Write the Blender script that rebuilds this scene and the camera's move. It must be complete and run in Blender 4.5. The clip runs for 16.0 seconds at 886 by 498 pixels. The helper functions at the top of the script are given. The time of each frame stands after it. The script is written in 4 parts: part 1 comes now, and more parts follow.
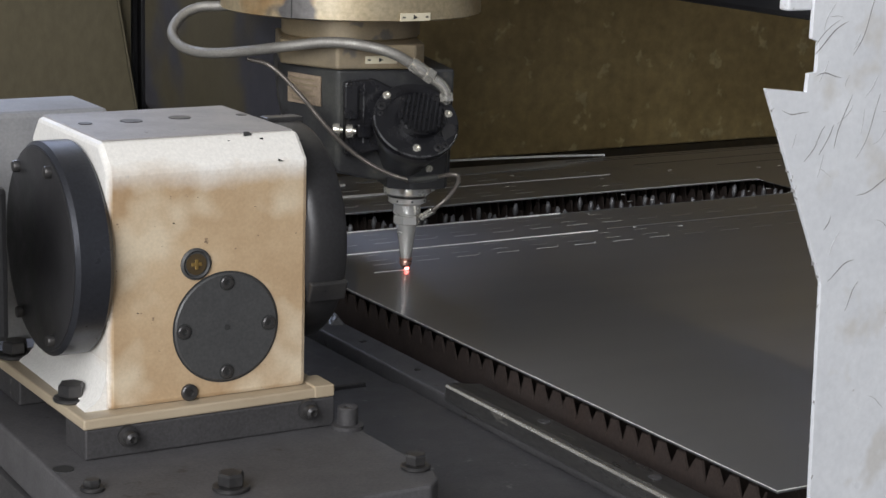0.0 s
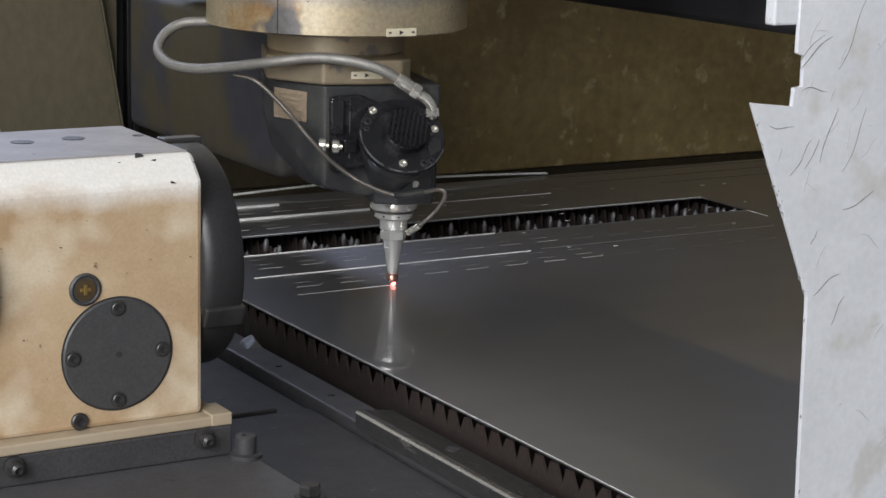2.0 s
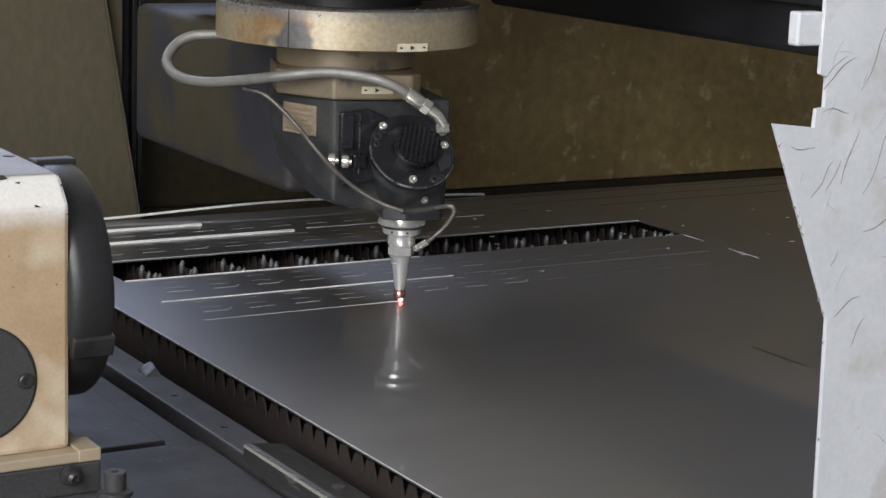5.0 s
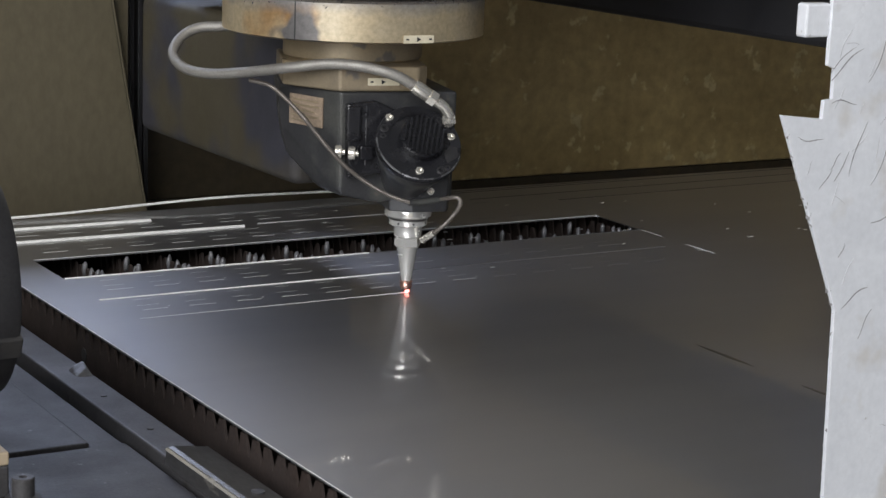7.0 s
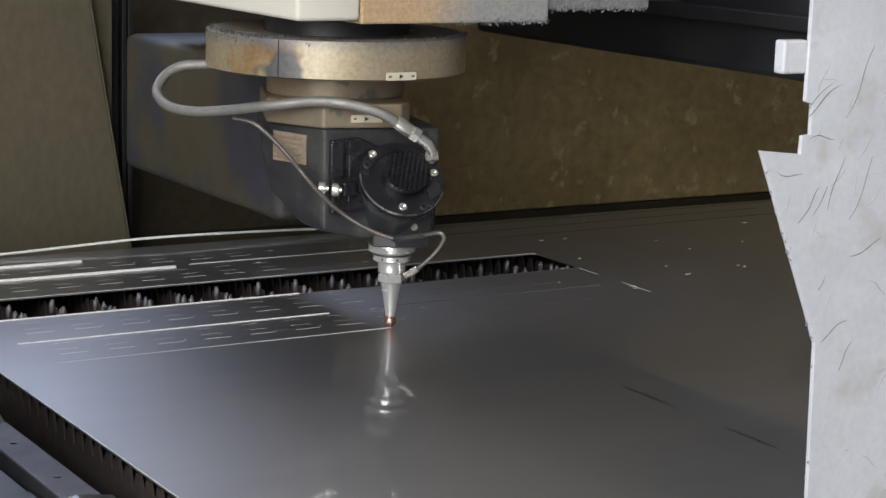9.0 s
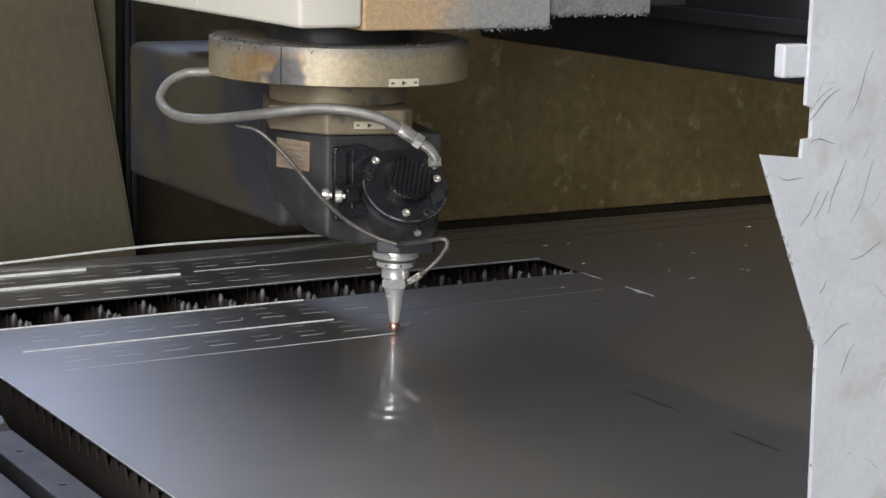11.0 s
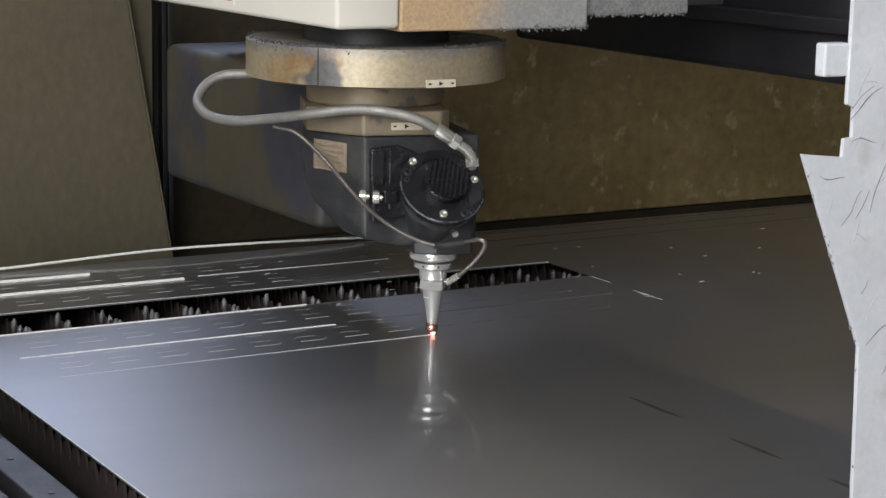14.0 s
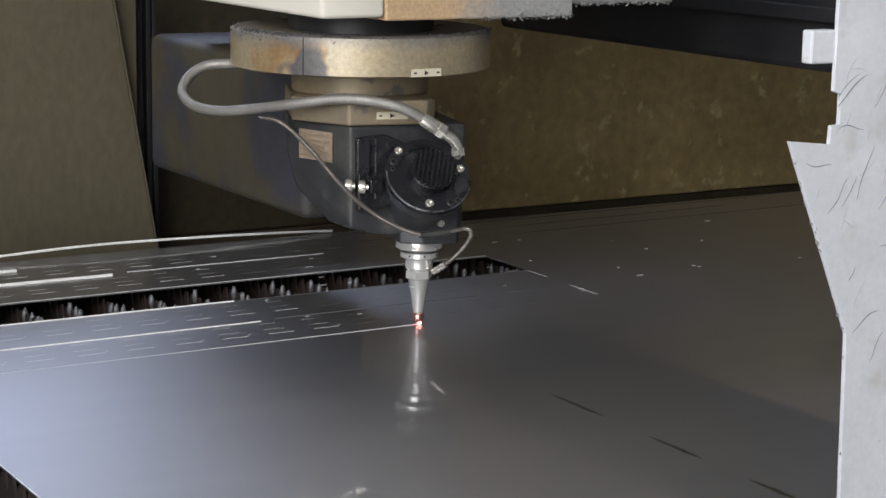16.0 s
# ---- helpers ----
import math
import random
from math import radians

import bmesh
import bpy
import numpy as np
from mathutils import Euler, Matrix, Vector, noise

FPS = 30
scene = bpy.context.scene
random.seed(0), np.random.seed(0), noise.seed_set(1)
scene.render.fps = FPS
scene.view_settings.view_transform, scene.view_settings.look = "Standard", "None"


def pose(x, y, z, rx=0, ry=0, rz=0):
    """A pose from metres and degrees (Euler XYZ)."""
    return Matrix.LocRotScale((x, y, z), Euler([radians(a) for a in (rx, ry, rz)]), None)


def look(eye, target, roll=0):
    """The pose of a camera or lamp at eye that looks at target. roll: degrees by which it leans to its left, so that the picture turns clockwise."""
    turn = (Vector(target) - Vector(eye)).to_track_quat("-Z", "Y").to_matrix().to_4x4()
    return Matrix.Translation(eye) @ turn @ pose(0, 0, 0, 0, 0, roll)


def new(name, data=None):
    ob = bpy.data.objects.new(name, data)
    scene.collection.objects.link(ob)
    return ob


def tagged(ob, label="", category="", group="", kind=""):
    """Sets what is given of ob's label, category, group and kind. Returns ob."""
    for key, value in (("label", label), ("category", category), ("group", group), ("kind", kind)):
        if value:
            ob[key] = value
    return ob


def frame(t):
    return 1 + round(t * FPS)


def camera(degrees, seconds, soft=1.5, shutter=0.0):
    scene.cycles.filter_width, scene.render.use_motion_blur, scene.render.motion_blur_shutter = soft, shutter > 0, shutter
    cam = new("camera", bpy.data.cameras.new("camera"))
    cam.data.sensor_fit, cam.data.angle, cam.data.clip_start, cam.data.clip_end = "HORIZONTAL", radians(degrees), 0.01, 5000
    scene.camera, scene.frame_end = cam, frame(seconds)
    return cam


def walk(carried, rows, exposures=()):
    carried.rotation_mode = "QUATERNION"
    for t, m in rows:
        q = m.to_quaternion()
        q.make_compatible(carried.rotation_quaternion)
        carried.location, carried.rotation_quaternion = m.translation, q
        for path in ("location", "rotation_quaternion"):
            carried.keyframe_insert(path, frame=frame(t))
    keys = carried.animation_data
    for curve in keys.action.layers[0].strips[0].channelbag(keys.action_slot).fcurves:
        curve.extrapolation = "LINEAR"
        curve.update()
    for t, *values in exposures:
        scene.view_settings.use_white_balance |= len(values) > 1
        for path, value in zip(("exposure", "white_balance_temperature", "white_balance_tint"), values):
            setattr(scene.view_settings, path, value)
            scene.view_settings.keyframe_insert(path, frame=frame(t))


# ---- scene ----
cam = camera(25.711, 16.0)
CAMERA_ROWS = [
(0, -1.2861, -2.2771, 0.6081, 77.547, -1.609, -30.223),
    (0.5, -1.2865, -2.2818, 0.6067, 77.738, -1.349, -30.481),
    (1, -1.2872, -2.2826, 0.6079, 78.098, -1.352, -30.548),
    (1.5, -1.2854, -2.2806, 0.6073, 78.195, -1.343, -30.454),
    (2, -1.2846, -2.2756, 0.6077, 78.007, -1.553, -30.629),
    (2.5, -1.2894, -2.2722, 0.6112, 78.025, -1.899, -30.508),
    (3, -1.2924, -2.2718, 0.6108, 78.077, -2.006, -30.487),
    (3.5, -1.2938, -2.2699, 0.6097, 78.061, -2.137, -30.795),
    (4, -1.2970, -2.2628, 0.6100, 78.144, -2.349, -30.975),
    (4.5, -1.2985, -2.2530, 0.6087, 78.443, -2.246, -30.864),
    (7, -1.3057, -2.2525, 0.6098, 78.132, -2.099, -30.739),
    (7.5, -1.3064, -2.2499, 0.6126, 78.118, -2.116, -30.944),
    (8, -1.3073, -2.2535, 0.6142, 78.531, -2.026, -31.028),
    (8.5, -1.3125, -2.2598, 0.6150, 78.981, -1.927, -31.211),
    (11, -1.3135, -2.2713, 0.6163, 79.307, -1.442, -31.183),
    (11.5, -1.3148, -2.2690, 0.6178, 79.452, -1.224, -31.092),
    (12, -1.3163, -2.2685, 0.6174, 79.354, -1.198, -30.947),
    (12.5, -1.3101, -2.2600, 0.6150, 79.093, -1.135, -31.017),
    (13, -1.3109, -2.2610, 0.6154, 79.076, -1.001, -30.892),
    (13.5, -1.3158, -2.2672, 0.6164, 79.286, -0.913, -30.588),
    (14, -1.3146, -2.2652, 0.6154, 79.313, -1.092, -30.215),
    (14.5, -1.3127, -2.2570, 0.6163, 79.031, -1.081, -30.252),
    (15, -1.3122, -2.2586, 0.6145, 78.832, -1.096, -30.456),
    (15.5, -1.3121, -2.2584, 0.6141, 78.882, -0.927, -30.669),
    (16, -1.3156, -2.2618, 0.6134, 79.041, -0.944, -30.719),
]
walk(cam, [(t, pose(x, y, z, a, b, c)) for t, x, y, z, a, b, c in CAMERA_ROWS])

# ---- world and light ----
world = bpy.data.worlds.new("sky")
scene.world = world
world.use_nodes = True
wn = world.node_tree.nodes
sky = wn.new("ShaderNodeTexSky")
sky.sky_type = "NISHITA"
sky.sun_disc = False
sky.sun_elevation, sky.sun_rotation = radians(38), radians(190)
world.node_tree.links.new(sky.outputs["Color"], wn["Background"].inputs["Color"])
wn["Background"].inputs["Strength"].default_value = 0.06
scene.view_settings.exposure = 0.0


def area_lamp(name, eye, target, sx, sy, watts, colour):
    data = bpy.data.lights.new(name, "AREA")
    data.shape, data.size, data.size_y, data.energy, data.color = "RECTANGLE", sx, sy, watts, colour
    ob = new(name, data)
    ob.matrix_world = look(eye, target)
    return ob


# daylight through the tall hall gate beside the camera; long high unseen far lamp added for the sheet's sheen
area_lamp("hall_window_light", (-5.1, -4.4, 2.7), (-0.2, -0.2, 0.1), 4.8, 4.2, 570, (0.975, 0.98, 1.0))
area_lamp("far_fill_light", (0.6, 5.6, 3.9), (0.0, -0.3, 0.0), 6.0, 2.2, 235, (0.62, 0.72, 1.0))

# ---- materials ----


def mat(name, base, second=None, scale=6.0, amount=0.5, rough=0.5, metal=0.0, spots=None, spot_scale=30.0, spot_cut=0.62,
        grain=0.0, grain_scale=300.0, bump=0.0, stretch=(1, 1, 1), rough_var=0.12, emit=None, emit_strength=0.0, big=None, big_scale=2.0,
        big_cut=0.55, big_soft=0.08, coat=0.0, axis_tint=None, lit_side=None):
    m = bpy.data.materials.new(name)
    m.use_nodes = True
    nt = m.node_tree
    n, l = nt.nodes, nt.links
    b = n["Principled BSDF"]
    tc = n.new("ShaderNodeTexCoord")
    mp = n.new("ShaderNodeMapping")
    mp.inputs["Scale"].default_value = stretch
    l.new(tc.outputs["Object"], mp.inputs["Vector"])

    def noise_tex(s, detail=6.0, r=0.6):
        t = n.new("ShaderNodeTexNoise")
        t.inputs["Scale"].default_value, t.inputs["Detail"].default_value, t.inputs["Roughness"].default_value = s, detail, r
        l.new(mp.outputs["Vector"], t.inputs["Vector"])
        return t

    def ramp(sock, a, c):
        r = n.new("ShaderNodeMapRange")
        r.inputs["From Min"].default_value, r.inputs["From Max"].default_value = a, c
        l.new(sock, r.inputs["Value"])
        return r.outputs["Result"]

    def mix(fac, a, c):
        x = n.new("ShaderNodeMix")
        x.data_type = "RGBA"
        l.new(fac, x.inputs[0])
        for s, v in ((x.inputs[6], a), (x.inputs[7], c)):
            if isinstance(v, tuple):
                s.default_value = (*v, 1)
            else:
                l.new(v, s)
        return x.outputs[2]

    t1 = noise_tex(scale)
    col = base
    if second:
        col = mix(ramp(t1.outputs["Fac"], 0.5 - amount * 0.4, 0.5 + amount * 0.4), base, second)
    if big:
        col = mix(ramp(noise_tex(big_scale, 3.0).outputs["Fac"], big_cut, big_cut + big_soft), col, big)
    if spots:
        col = mix(ramp(noise_tex(spot_scale, 3.0).outputs["Fac"], spot_cut, spot_cut + 0.05), col, spots)
    # Tint along an axis: painted light on the cream, dust on ring and cover.
    for axis_tint in [c for c in (axis_tint, lit_side) if c]:
        zz = n.new("ShaderNodeSeparateXYZ")
        l.new(tc.outputs["Object"], zz.inputs[0])
        add = n.new("ShaderNodeMath")
        add.operation, add.inputs[2].default_value = "MULTIPLY_ADD", -1.65 * axis_tint[3]
        add.inputs[1].default_value = 3.3 * axis_tint[3]
        l.new(noise_tex(16, 4.0).outputs["Fac"], add.inputs[0])
        sm = n.new("ShaderNodeMath")
        l.new(zz.outputs[axis_tint[2]], sm.inputs[0])
        l.new(add.outputs[0], sm.inputs[1])
        col = mix(ramp(sm.outputs[0], axis_tint[0] - axis_tint[3] * axis_tint[4], axis_tint[0] + axis_tint[3] * axis_tint[4]), col, axis_tint[1])
    t2 = noise_tex(grain_scale, 3.0)
    if grain:
        dark = n.new("ShaderNodeMix")
        dark.data_type, dark.blend_type = "RGBA", "MULTIPLY"
        dark.inputs[0].default_value = grain
        if isinstance(col, tuple):
            dark.inputs[6].default_value = (*col, 1)
        else:
            l.new(col, dark.inputs[6])
        l.new(ramp(t2.outputs["Fac"], 0.25, 0.7), dark.inputs[7])
        col = dark.outputs[2]
    if isinstance(col, tuple):
        b.inputs["Base Color"].default_value = (*col, 1)
    else:
        l.new(col, b.inputs["Base Color"])
    rr = n.new("ShaderNodeMapRange")
    rr.inputs["From Min"].default_value, rr.inputs["From Max"].default_value = 0.3, 0.7
    rr.inputs["To Min"].default_value, rr.inputs["To Max"].default_value = max(0.02, rough - rough_var), min(1, rough + rough_var)
    l.new(t1.outputs["Fac"], rr.inputs["Value"])
    l.new(rr.outputs["Result"], b.inputs["Roughness"])
    b.inputs["Metallic"].default_value = metal
    b.inputs["Coat Weight"].default_value = coat
    if bump:
        bp = n.new("ShaderNodeBump")
        bp.inputs["Strength"].default_value, bp.inputs["Distance"].default_value = bump, 0.002
        l.new(t2.outputs["Fac"], bp.inputs["Height"])
        l.new(bp.outputs["Normal"], b.inputs["Normal"])
    if emit:
        b.inputs["Emission Color"].default_value, b.inputs["Emission Strength"].default_value = (*emit, 1), emit_strength
    return m


# White chamfer and left edge: strong light there is put into the paint.
M_CREAM = mat("cream_paint", (0.60, 0.455, 0.295), (0.36, 0.225, 0.115), 7, 0.55, 0.40, spots=(0.15, 0.10, 0.07), spot_scale=110, spot_cut=0.70,
              grain=0.14, bump=0.04, big=(0.66, 0.55, 0.40), big_scale=9, big_cut=0.50, big_soft=0.14, axis_tint=(0.268, (0.86, 0.83, 0.78), "Z", 0.014, 1),
              lit_side=(-0.1030, (0.82, 0.80, 0.76), "X", 0.0028, -1))
M_WHITE_DIRTY = mat("white_enamel_stained", (0.50, 0.42, 0.31), (0.32, 0.25, 0.165), 9, 0.8, 0.4, spots=(0.15, 0.11, 0.08), spot_scale=60, spot_cut=0.72)
M_TOP = mat("worn_grey_top", (0.40, 0.38, 0.37), (0.28, 0.26, 0.25), 12, 0.8, 0.45, spots=(0.14, 0.12, 0.11), spot_scale=50, spot_cut=0.7, grain=0.15)
M_DARK_STEEL = mat("dark_oiled_steel", (0.052, 0.051, 0.053), (0.030, 0.029, 0.031), 14, 0.7, 0.42, 0.35, grain=0.3, bump=0.06)
M_FLANGE = mat("blued_steel", (0.058, 0.061, 0.073), (0.034, 0.035, 0.041), 10, 0.7, 0.34, 0.5, grain=0.25, bump=0.05)
M_COVER = mat("grey_cover_plate", (0.085, 0.085, 0.085), (0.060, 0.060, 0.062), 25, 0.7, 0.5, 0.15, grain=0.3)
M_BOLT = mat("black_bolt_steel", (0.045, 0.045, 0.05), (0.09, 0.085, 0.08), 60, 0.7, 0.38, 0.6)
M_DUSTY = mat("dusty_machine_iron", (0.084, 0.081, 0.084), (0.042, 0.040, 0.041), 8, 0.8, 0.55, 0.15, spots=(0.15, 0.147, 0.145), spot_scale=48,
              spot_cut=0.66, grain=0.4, bump=0.15)
M_PLATE = mat("worn_iron_plate", (0.140, 0.136, 0.142), (0.070, 0.068, 0.070), 7, 0.7, 0.55, 0.12, spots=(0.06, 0.055, 0.05), spot_scale=30,
              spot_cut=0.66, grain=0.35, bump=0.12)
M_RAIL = mat("polished_rail_steel", (0.23, 0.225, 0.22), (0.12, 0.115, 0.11), 18, 0.8, 0.32, 0.8, spots=(0.40, 0.38, 0.34), spot_scale=40, spot_cut=0.68,
             grain=0.3, stretch=(1, 0.3, 1))
M_SLAT = mat("rusty_slat", (0.055, 0.038, 0.031), (0.034, 0.025, 0.022), 12, 0.8, 0.7, 0.2, grain=0.4, bump=0.2)
M_SLAG = mat("slag_crusted_teeth", (0.34, 0.34, 0.36), (0.12, 0.118, 0.12), 60, 0.8, 0.45, 0.4, grain=0.4, bump=0.5)
M_HEADBODY = mat("dark_grey_casting", (0.062, 0.063, 0.066), (0.028, 0.028, 0.031), 9, 0.7, 0.38, 0.2, spots=(0.13, 0.118, 0.10), spot_scale=26,
                 spot_cut=0.68, grain=0.3, bump=0.12, big=(0.085, 0.086, 0.080), big_scale=13, big_cut=0.54, big_soft=0.14)
M_BLACKGLOSS = mat("black_enamel", (0.009, 0.009, 0.011), (0.020, 0.020, 0.023), 30, 0.7, 0.26, 0.0, grain=0.2)
# Black worn edges whose highlight is put in as pale patches.
M_WORNGLINT = mat("worn_glint_edge", (0.03, 0.03, 0.033), (0.28, 0.28, 0.29), 40, 0.5, 0.3, 0.6)
M_CHROME = mat("chrome", (0.86, 0.83, 0.75), (0.66, 0.63, 0.56), 40, 0.7, 0.20, 0.78)
M_NOZZLE = mat("turned_steel", (0.84, 0.83, 0.80), (0.72, 0.71, 0.68), 40, 0.8, 0.22, 0.62)
M_COPPER = mat("heated_copper", (0.80, 0.50, 0.41), (0.56, 0.31, 0.25), 120, 0.7, 0.3, 1.0)
M_RING = mat("dusty_bronze_ring", (0.74, 0.57, 0.31), (0.55, 0.49, 0.38), 5, 0.6, 0.33, 0.6, spots=(0.20, 0.19, 0.185), spot_scale=9, spot_cut=0.60,
             grain=0.30, grain_scale=160, bump=0.08, big=(0.52, 0.29, 0.11), big_scale=4, big_cut=0.58, axis_tint=(0.397, (0.36, 0.35, 0.34), "Z", 0.010, 1))
M_TAN = mat("heat_tinted_steel", (0.50, 0.395, 0.25), (0.24, 0.205, 0.155), 10, 0.7, 0.36, 0.5, grain=0.15, bump=0.04, spots=(0.20, 0.18, 0.16), spot_scale=18, spot_cut=0.64)
M_HOSE = mat("braided_steel_hose", (0.42, 0.40, 0.365), (0.30, 0.285, 0.26), 40, 0.7, 0.40, 0.45, grain=0.45, grain_scale=700, bump=0.4)
M_CONDUIT = mat("brown_steel_conduit", (0.24, 0.215, 0.19), (0.17, 0.15, 0.135), 60, 0.7, 0.40, 0.5, grain=0.3)
M_LABEL = mat("faded_label", (0.42, 0.32, 0.22), (0.22, 0.17, 0.13), 45, 0.8, 0.6, grain=0.4)
M_SIGHT = mat("oily_sight_glass", (0.085, 0.060, 0.030), (0.05, 0.035, 0.02), 60, 0.8, 0.18)
M_BRASS = mat("tarnished_brass", (0.42, 0.28, 0.09), (0.28, 0.18, 0.06), 90, 0.8, 0.4, 0.7)
M_TAG = mat("ivory_tag", (0.72, 0.66, 0.50), (0.58, 0.52, 0.38), 60, 0.6, 0.5)
M_INK = mat("black_ink", (0.03, 0.03, 0.03), rough=0.6)
M_RED = mat("red_ink", (0.62, 0.12, 0.14), rough=0.6)
M_BOX = mat("white_machine_enamel", (0.88, 0.85, 0.77), (0.78, 0.72, 0.60), 4, 0.8, 0.35, spots=(0.25, 0.22, 0.2), spot_scale=120, spot_cut=0.76)
M_BOXDUST = mat("dust_caked_cover", (0.38, 0.375, 0.36), (0.18, 0.178, 0.175), 45, 0.8, 0.8, grain=0.55, grain_scale=260, bump=0.9)
M_DARKDUST = mat("dark_fluffy_dust", (0.115, 0.112, 0.115), (0.055, 0.054, 0.056), 90, 0.8, 0.9)
M_ORANGE = mat("orange_dusty_cover", (0.70, 0.46, 0.24), (0.55, 0.40, 0.25), 8, 0.8, 0.5, spots=(0.34, 0.32, 0.30), spot_scale=30, spot_cut=0.64,
               grain=0.3, grain_scale=240, bump=0.4, axis_tint=(0.03, (0.36, 0.355, 0.34), "X", 0.06, 1))
M_ARM = mat("blue_grey_arm", (0.046, 0.047, 0.062), (0.030, 0.030, 0.038), 10, 0.8, 0.5, grain=0.25, bump=0.1,
            big=(0.062, 0.053, 0.034), big_scale=4.0, big_cut=0.48, big_soft=0.10)
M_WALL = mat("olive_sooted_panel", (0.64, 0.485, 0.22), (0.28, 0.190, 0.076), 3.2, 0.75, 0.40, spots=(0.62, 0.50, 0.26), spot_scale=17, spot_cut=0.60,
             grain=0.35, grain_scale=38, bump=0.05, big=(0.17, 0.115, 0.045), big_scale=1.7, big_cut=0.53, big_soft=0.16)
# Stained brown, darkened further to paint the shade under and behind the arm.
M_WALLDARK = mat("dark_brown_panel", (0.085, 0.064, 0.034), (0.045, 0.035, 0.021), 5, 0.8, 0.5, grain=0.4, grain_scale=50, bump=0.1,
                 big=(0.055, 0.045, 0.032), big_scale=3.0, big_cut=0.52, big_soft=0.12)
M_PANEL = mat("khaki_enclosure_panel", (0.122, 0.104, 0.066), (0.088, 0.075, 0.048), 3, 0.8, 0.45, grain=0.25, grain_scale=70, stretch=(1, 1, 0.55), big=(0.080, 0.066, 0.045), big_scale=2.2, big_cut=0.48, big_soft=0.2)
M_BLACK = mat("black_bellows", (0.012, 0.012, 0.014), (0.022, 0.021, 0.022), 8, 0.8, 0.6, spots=(0.06, 0.06, 0.06), spot_scale=120, spot_cut=0.73)
M_GUARD = mat("scratched_white_guard", (0.79, 0.805, 0.835), (0.62, 0.635, 0.67), 9, 0.6, 0.36, spots=(0.40, 0.385, 0.36), spot_scale=60, spot_cut=0.70,
              grain=0.10, grain_scale=140, big=(0.62, 0.61, 0.60), big_scale=14, big_cut=0.56, big_soft=0.10)
M_SCRATCH = mat("dark_scuff", (0.13, 0.13, 0.14), (0.36, 0.35, 0.34), 90, 0.9, 0.7)
M_SCUFF = mat("pale_scuff", (0.33, 0.33, 0.34), (0.50, 0.50, 0.51), 90, 0.9, 0.6)
M_MOTOR = mat("grey_housing", (0.30, 0.30, 0.31), (0.22, 0.22, 0.225), 7, 0.8, 0.5, grain=0.2)
M_FLOOR = mat("hall_concrete", (0.20, 0.195, 0.185), (0.13, 0.128, 0.12), 2, 0.8, 0.7, grain=0.3, grain_scale=40)
M_HALL = mat("hall_wall_paint", (0.42, 0.42, 0.40), (0.34, 0.34, 0.33), 1, 0.8, 0.8, grain=0.15, grain_scale=20)
# Cut-edge glint is put into the colour; the dark copy is the unlit end.
M_KERF = mat("glint_cut_edge", (0.97, 0.97, 0.93), (0.93, 0.92, 0.88), 30, 0.6, 0.28, 0.12)
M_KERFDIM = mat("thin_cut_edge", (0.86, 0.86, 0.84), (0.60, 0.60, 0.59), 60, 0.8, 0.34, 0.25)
M_KERFUNLIT = mat("unlit_cut_edge", (0.30, 0.30, 0.29), (0.15, 0.15, 0.145), 60, 0.8, 0.4, 0.6)
M_SPARK = mat("laser_glow", (1.0, 0.35, 0.25), rough=0.5, emit=(1.0, 0.22, 0.20), emit_strength=6.0)


def sheet_material():
    m = bpy.data.materials.new("rolled_steel_sheet")
    m.use_nodes = True
    n, l = m.node_tree.nodes, m.node_tree.links
    out = n["Material Output"]
    b = n["Principled BSDF"]
    tc = n.new("ShaderNodeTexCoord")
    mp = n.new("ShaderNodeMapping")
    mp.inputs["Scale"].default_value = (1.0, 6.0, 1.0)
    l.new(tc.outputs["Object"], mp.inputs["Vector"])
    t1, t2 = n.new("ShaderNodeTexNoise"), n.new("ShaderNodeTexNoise")
    t1.inputs["Scale"].default_value, t2.inputs["Scale"].default_value = 2.2, 160.0
    t1.inputs["Detail"].default_value, t2.inputs["Detail"].default_value = 5.0, 2.0
    for t in (t1, t2):
        l.new(mp.outputs["Vector"], t.inputs["Vector"])
    x = n.new("ShaderNodeMix")
    x.data_type = "RGBA"
    x.inputs[6].default_value, x.inputs[7].default_value = (0.49, 0.49, 0.505, 1), (0.555, 0.55, 0.555, 1)
    l.new(t1.outputs["Fac"], x.inputs[0])
    l.new(x.outputs[2], b.inputs["Base Color"])
    b.inputs["Metallic"].default_value, b.inputs["Roughness"].default_value = 1.0, 0.56
    bp = n.new("ShaderNodeBump")
    bp.inputs["Strength"].default_value, bp.inputs["Distance"].default_value = 0.02, 0.001
    l.new(t2.outputs["Fac"], bp.inputs["Height"])
    l.new(bp.outputs["Normal"], b.inputs["Normal"])
    g = n.new("ShaderNodeBsdfGlossy")
    g.inputs["Color"].default_value, g.inputs["Roughness"].default_value = (0.78, 0.78, 0.78, 1), 0.032
    ms = n.new("ShaderNodeMixShader")
    ms.inputs["Fac"].default_value = 0.26
    broad = n.new("ShaderNodeBsdfGlossy")
    broad.distribution = "BECKMANN"
    broad.inputs["Roughness"].default_value = 0.52
    l.new(x.outputs[2], broad.inputs["Color"])
    l.new(bp.outputs["Normal"], broad.inputs["Normal"])
    both = n.new("ShaderNodeMixShader")
    both.inputs["Fac"].default_value = 0.48
    l.new(b.outputs["BSDF"], both.inputs[1])
    l.new(broad.outputs["BSDF"], both.inputs[2])
    l.new(both.outputs["Shader"], ms.inputs[1])
    l.new(g.outputs["BSDF"], ms.inputs[2])
    l.new(ms.outputs["Shader"], out.inputs["Surface"])
    return m


M_SHEET = sheet_material()

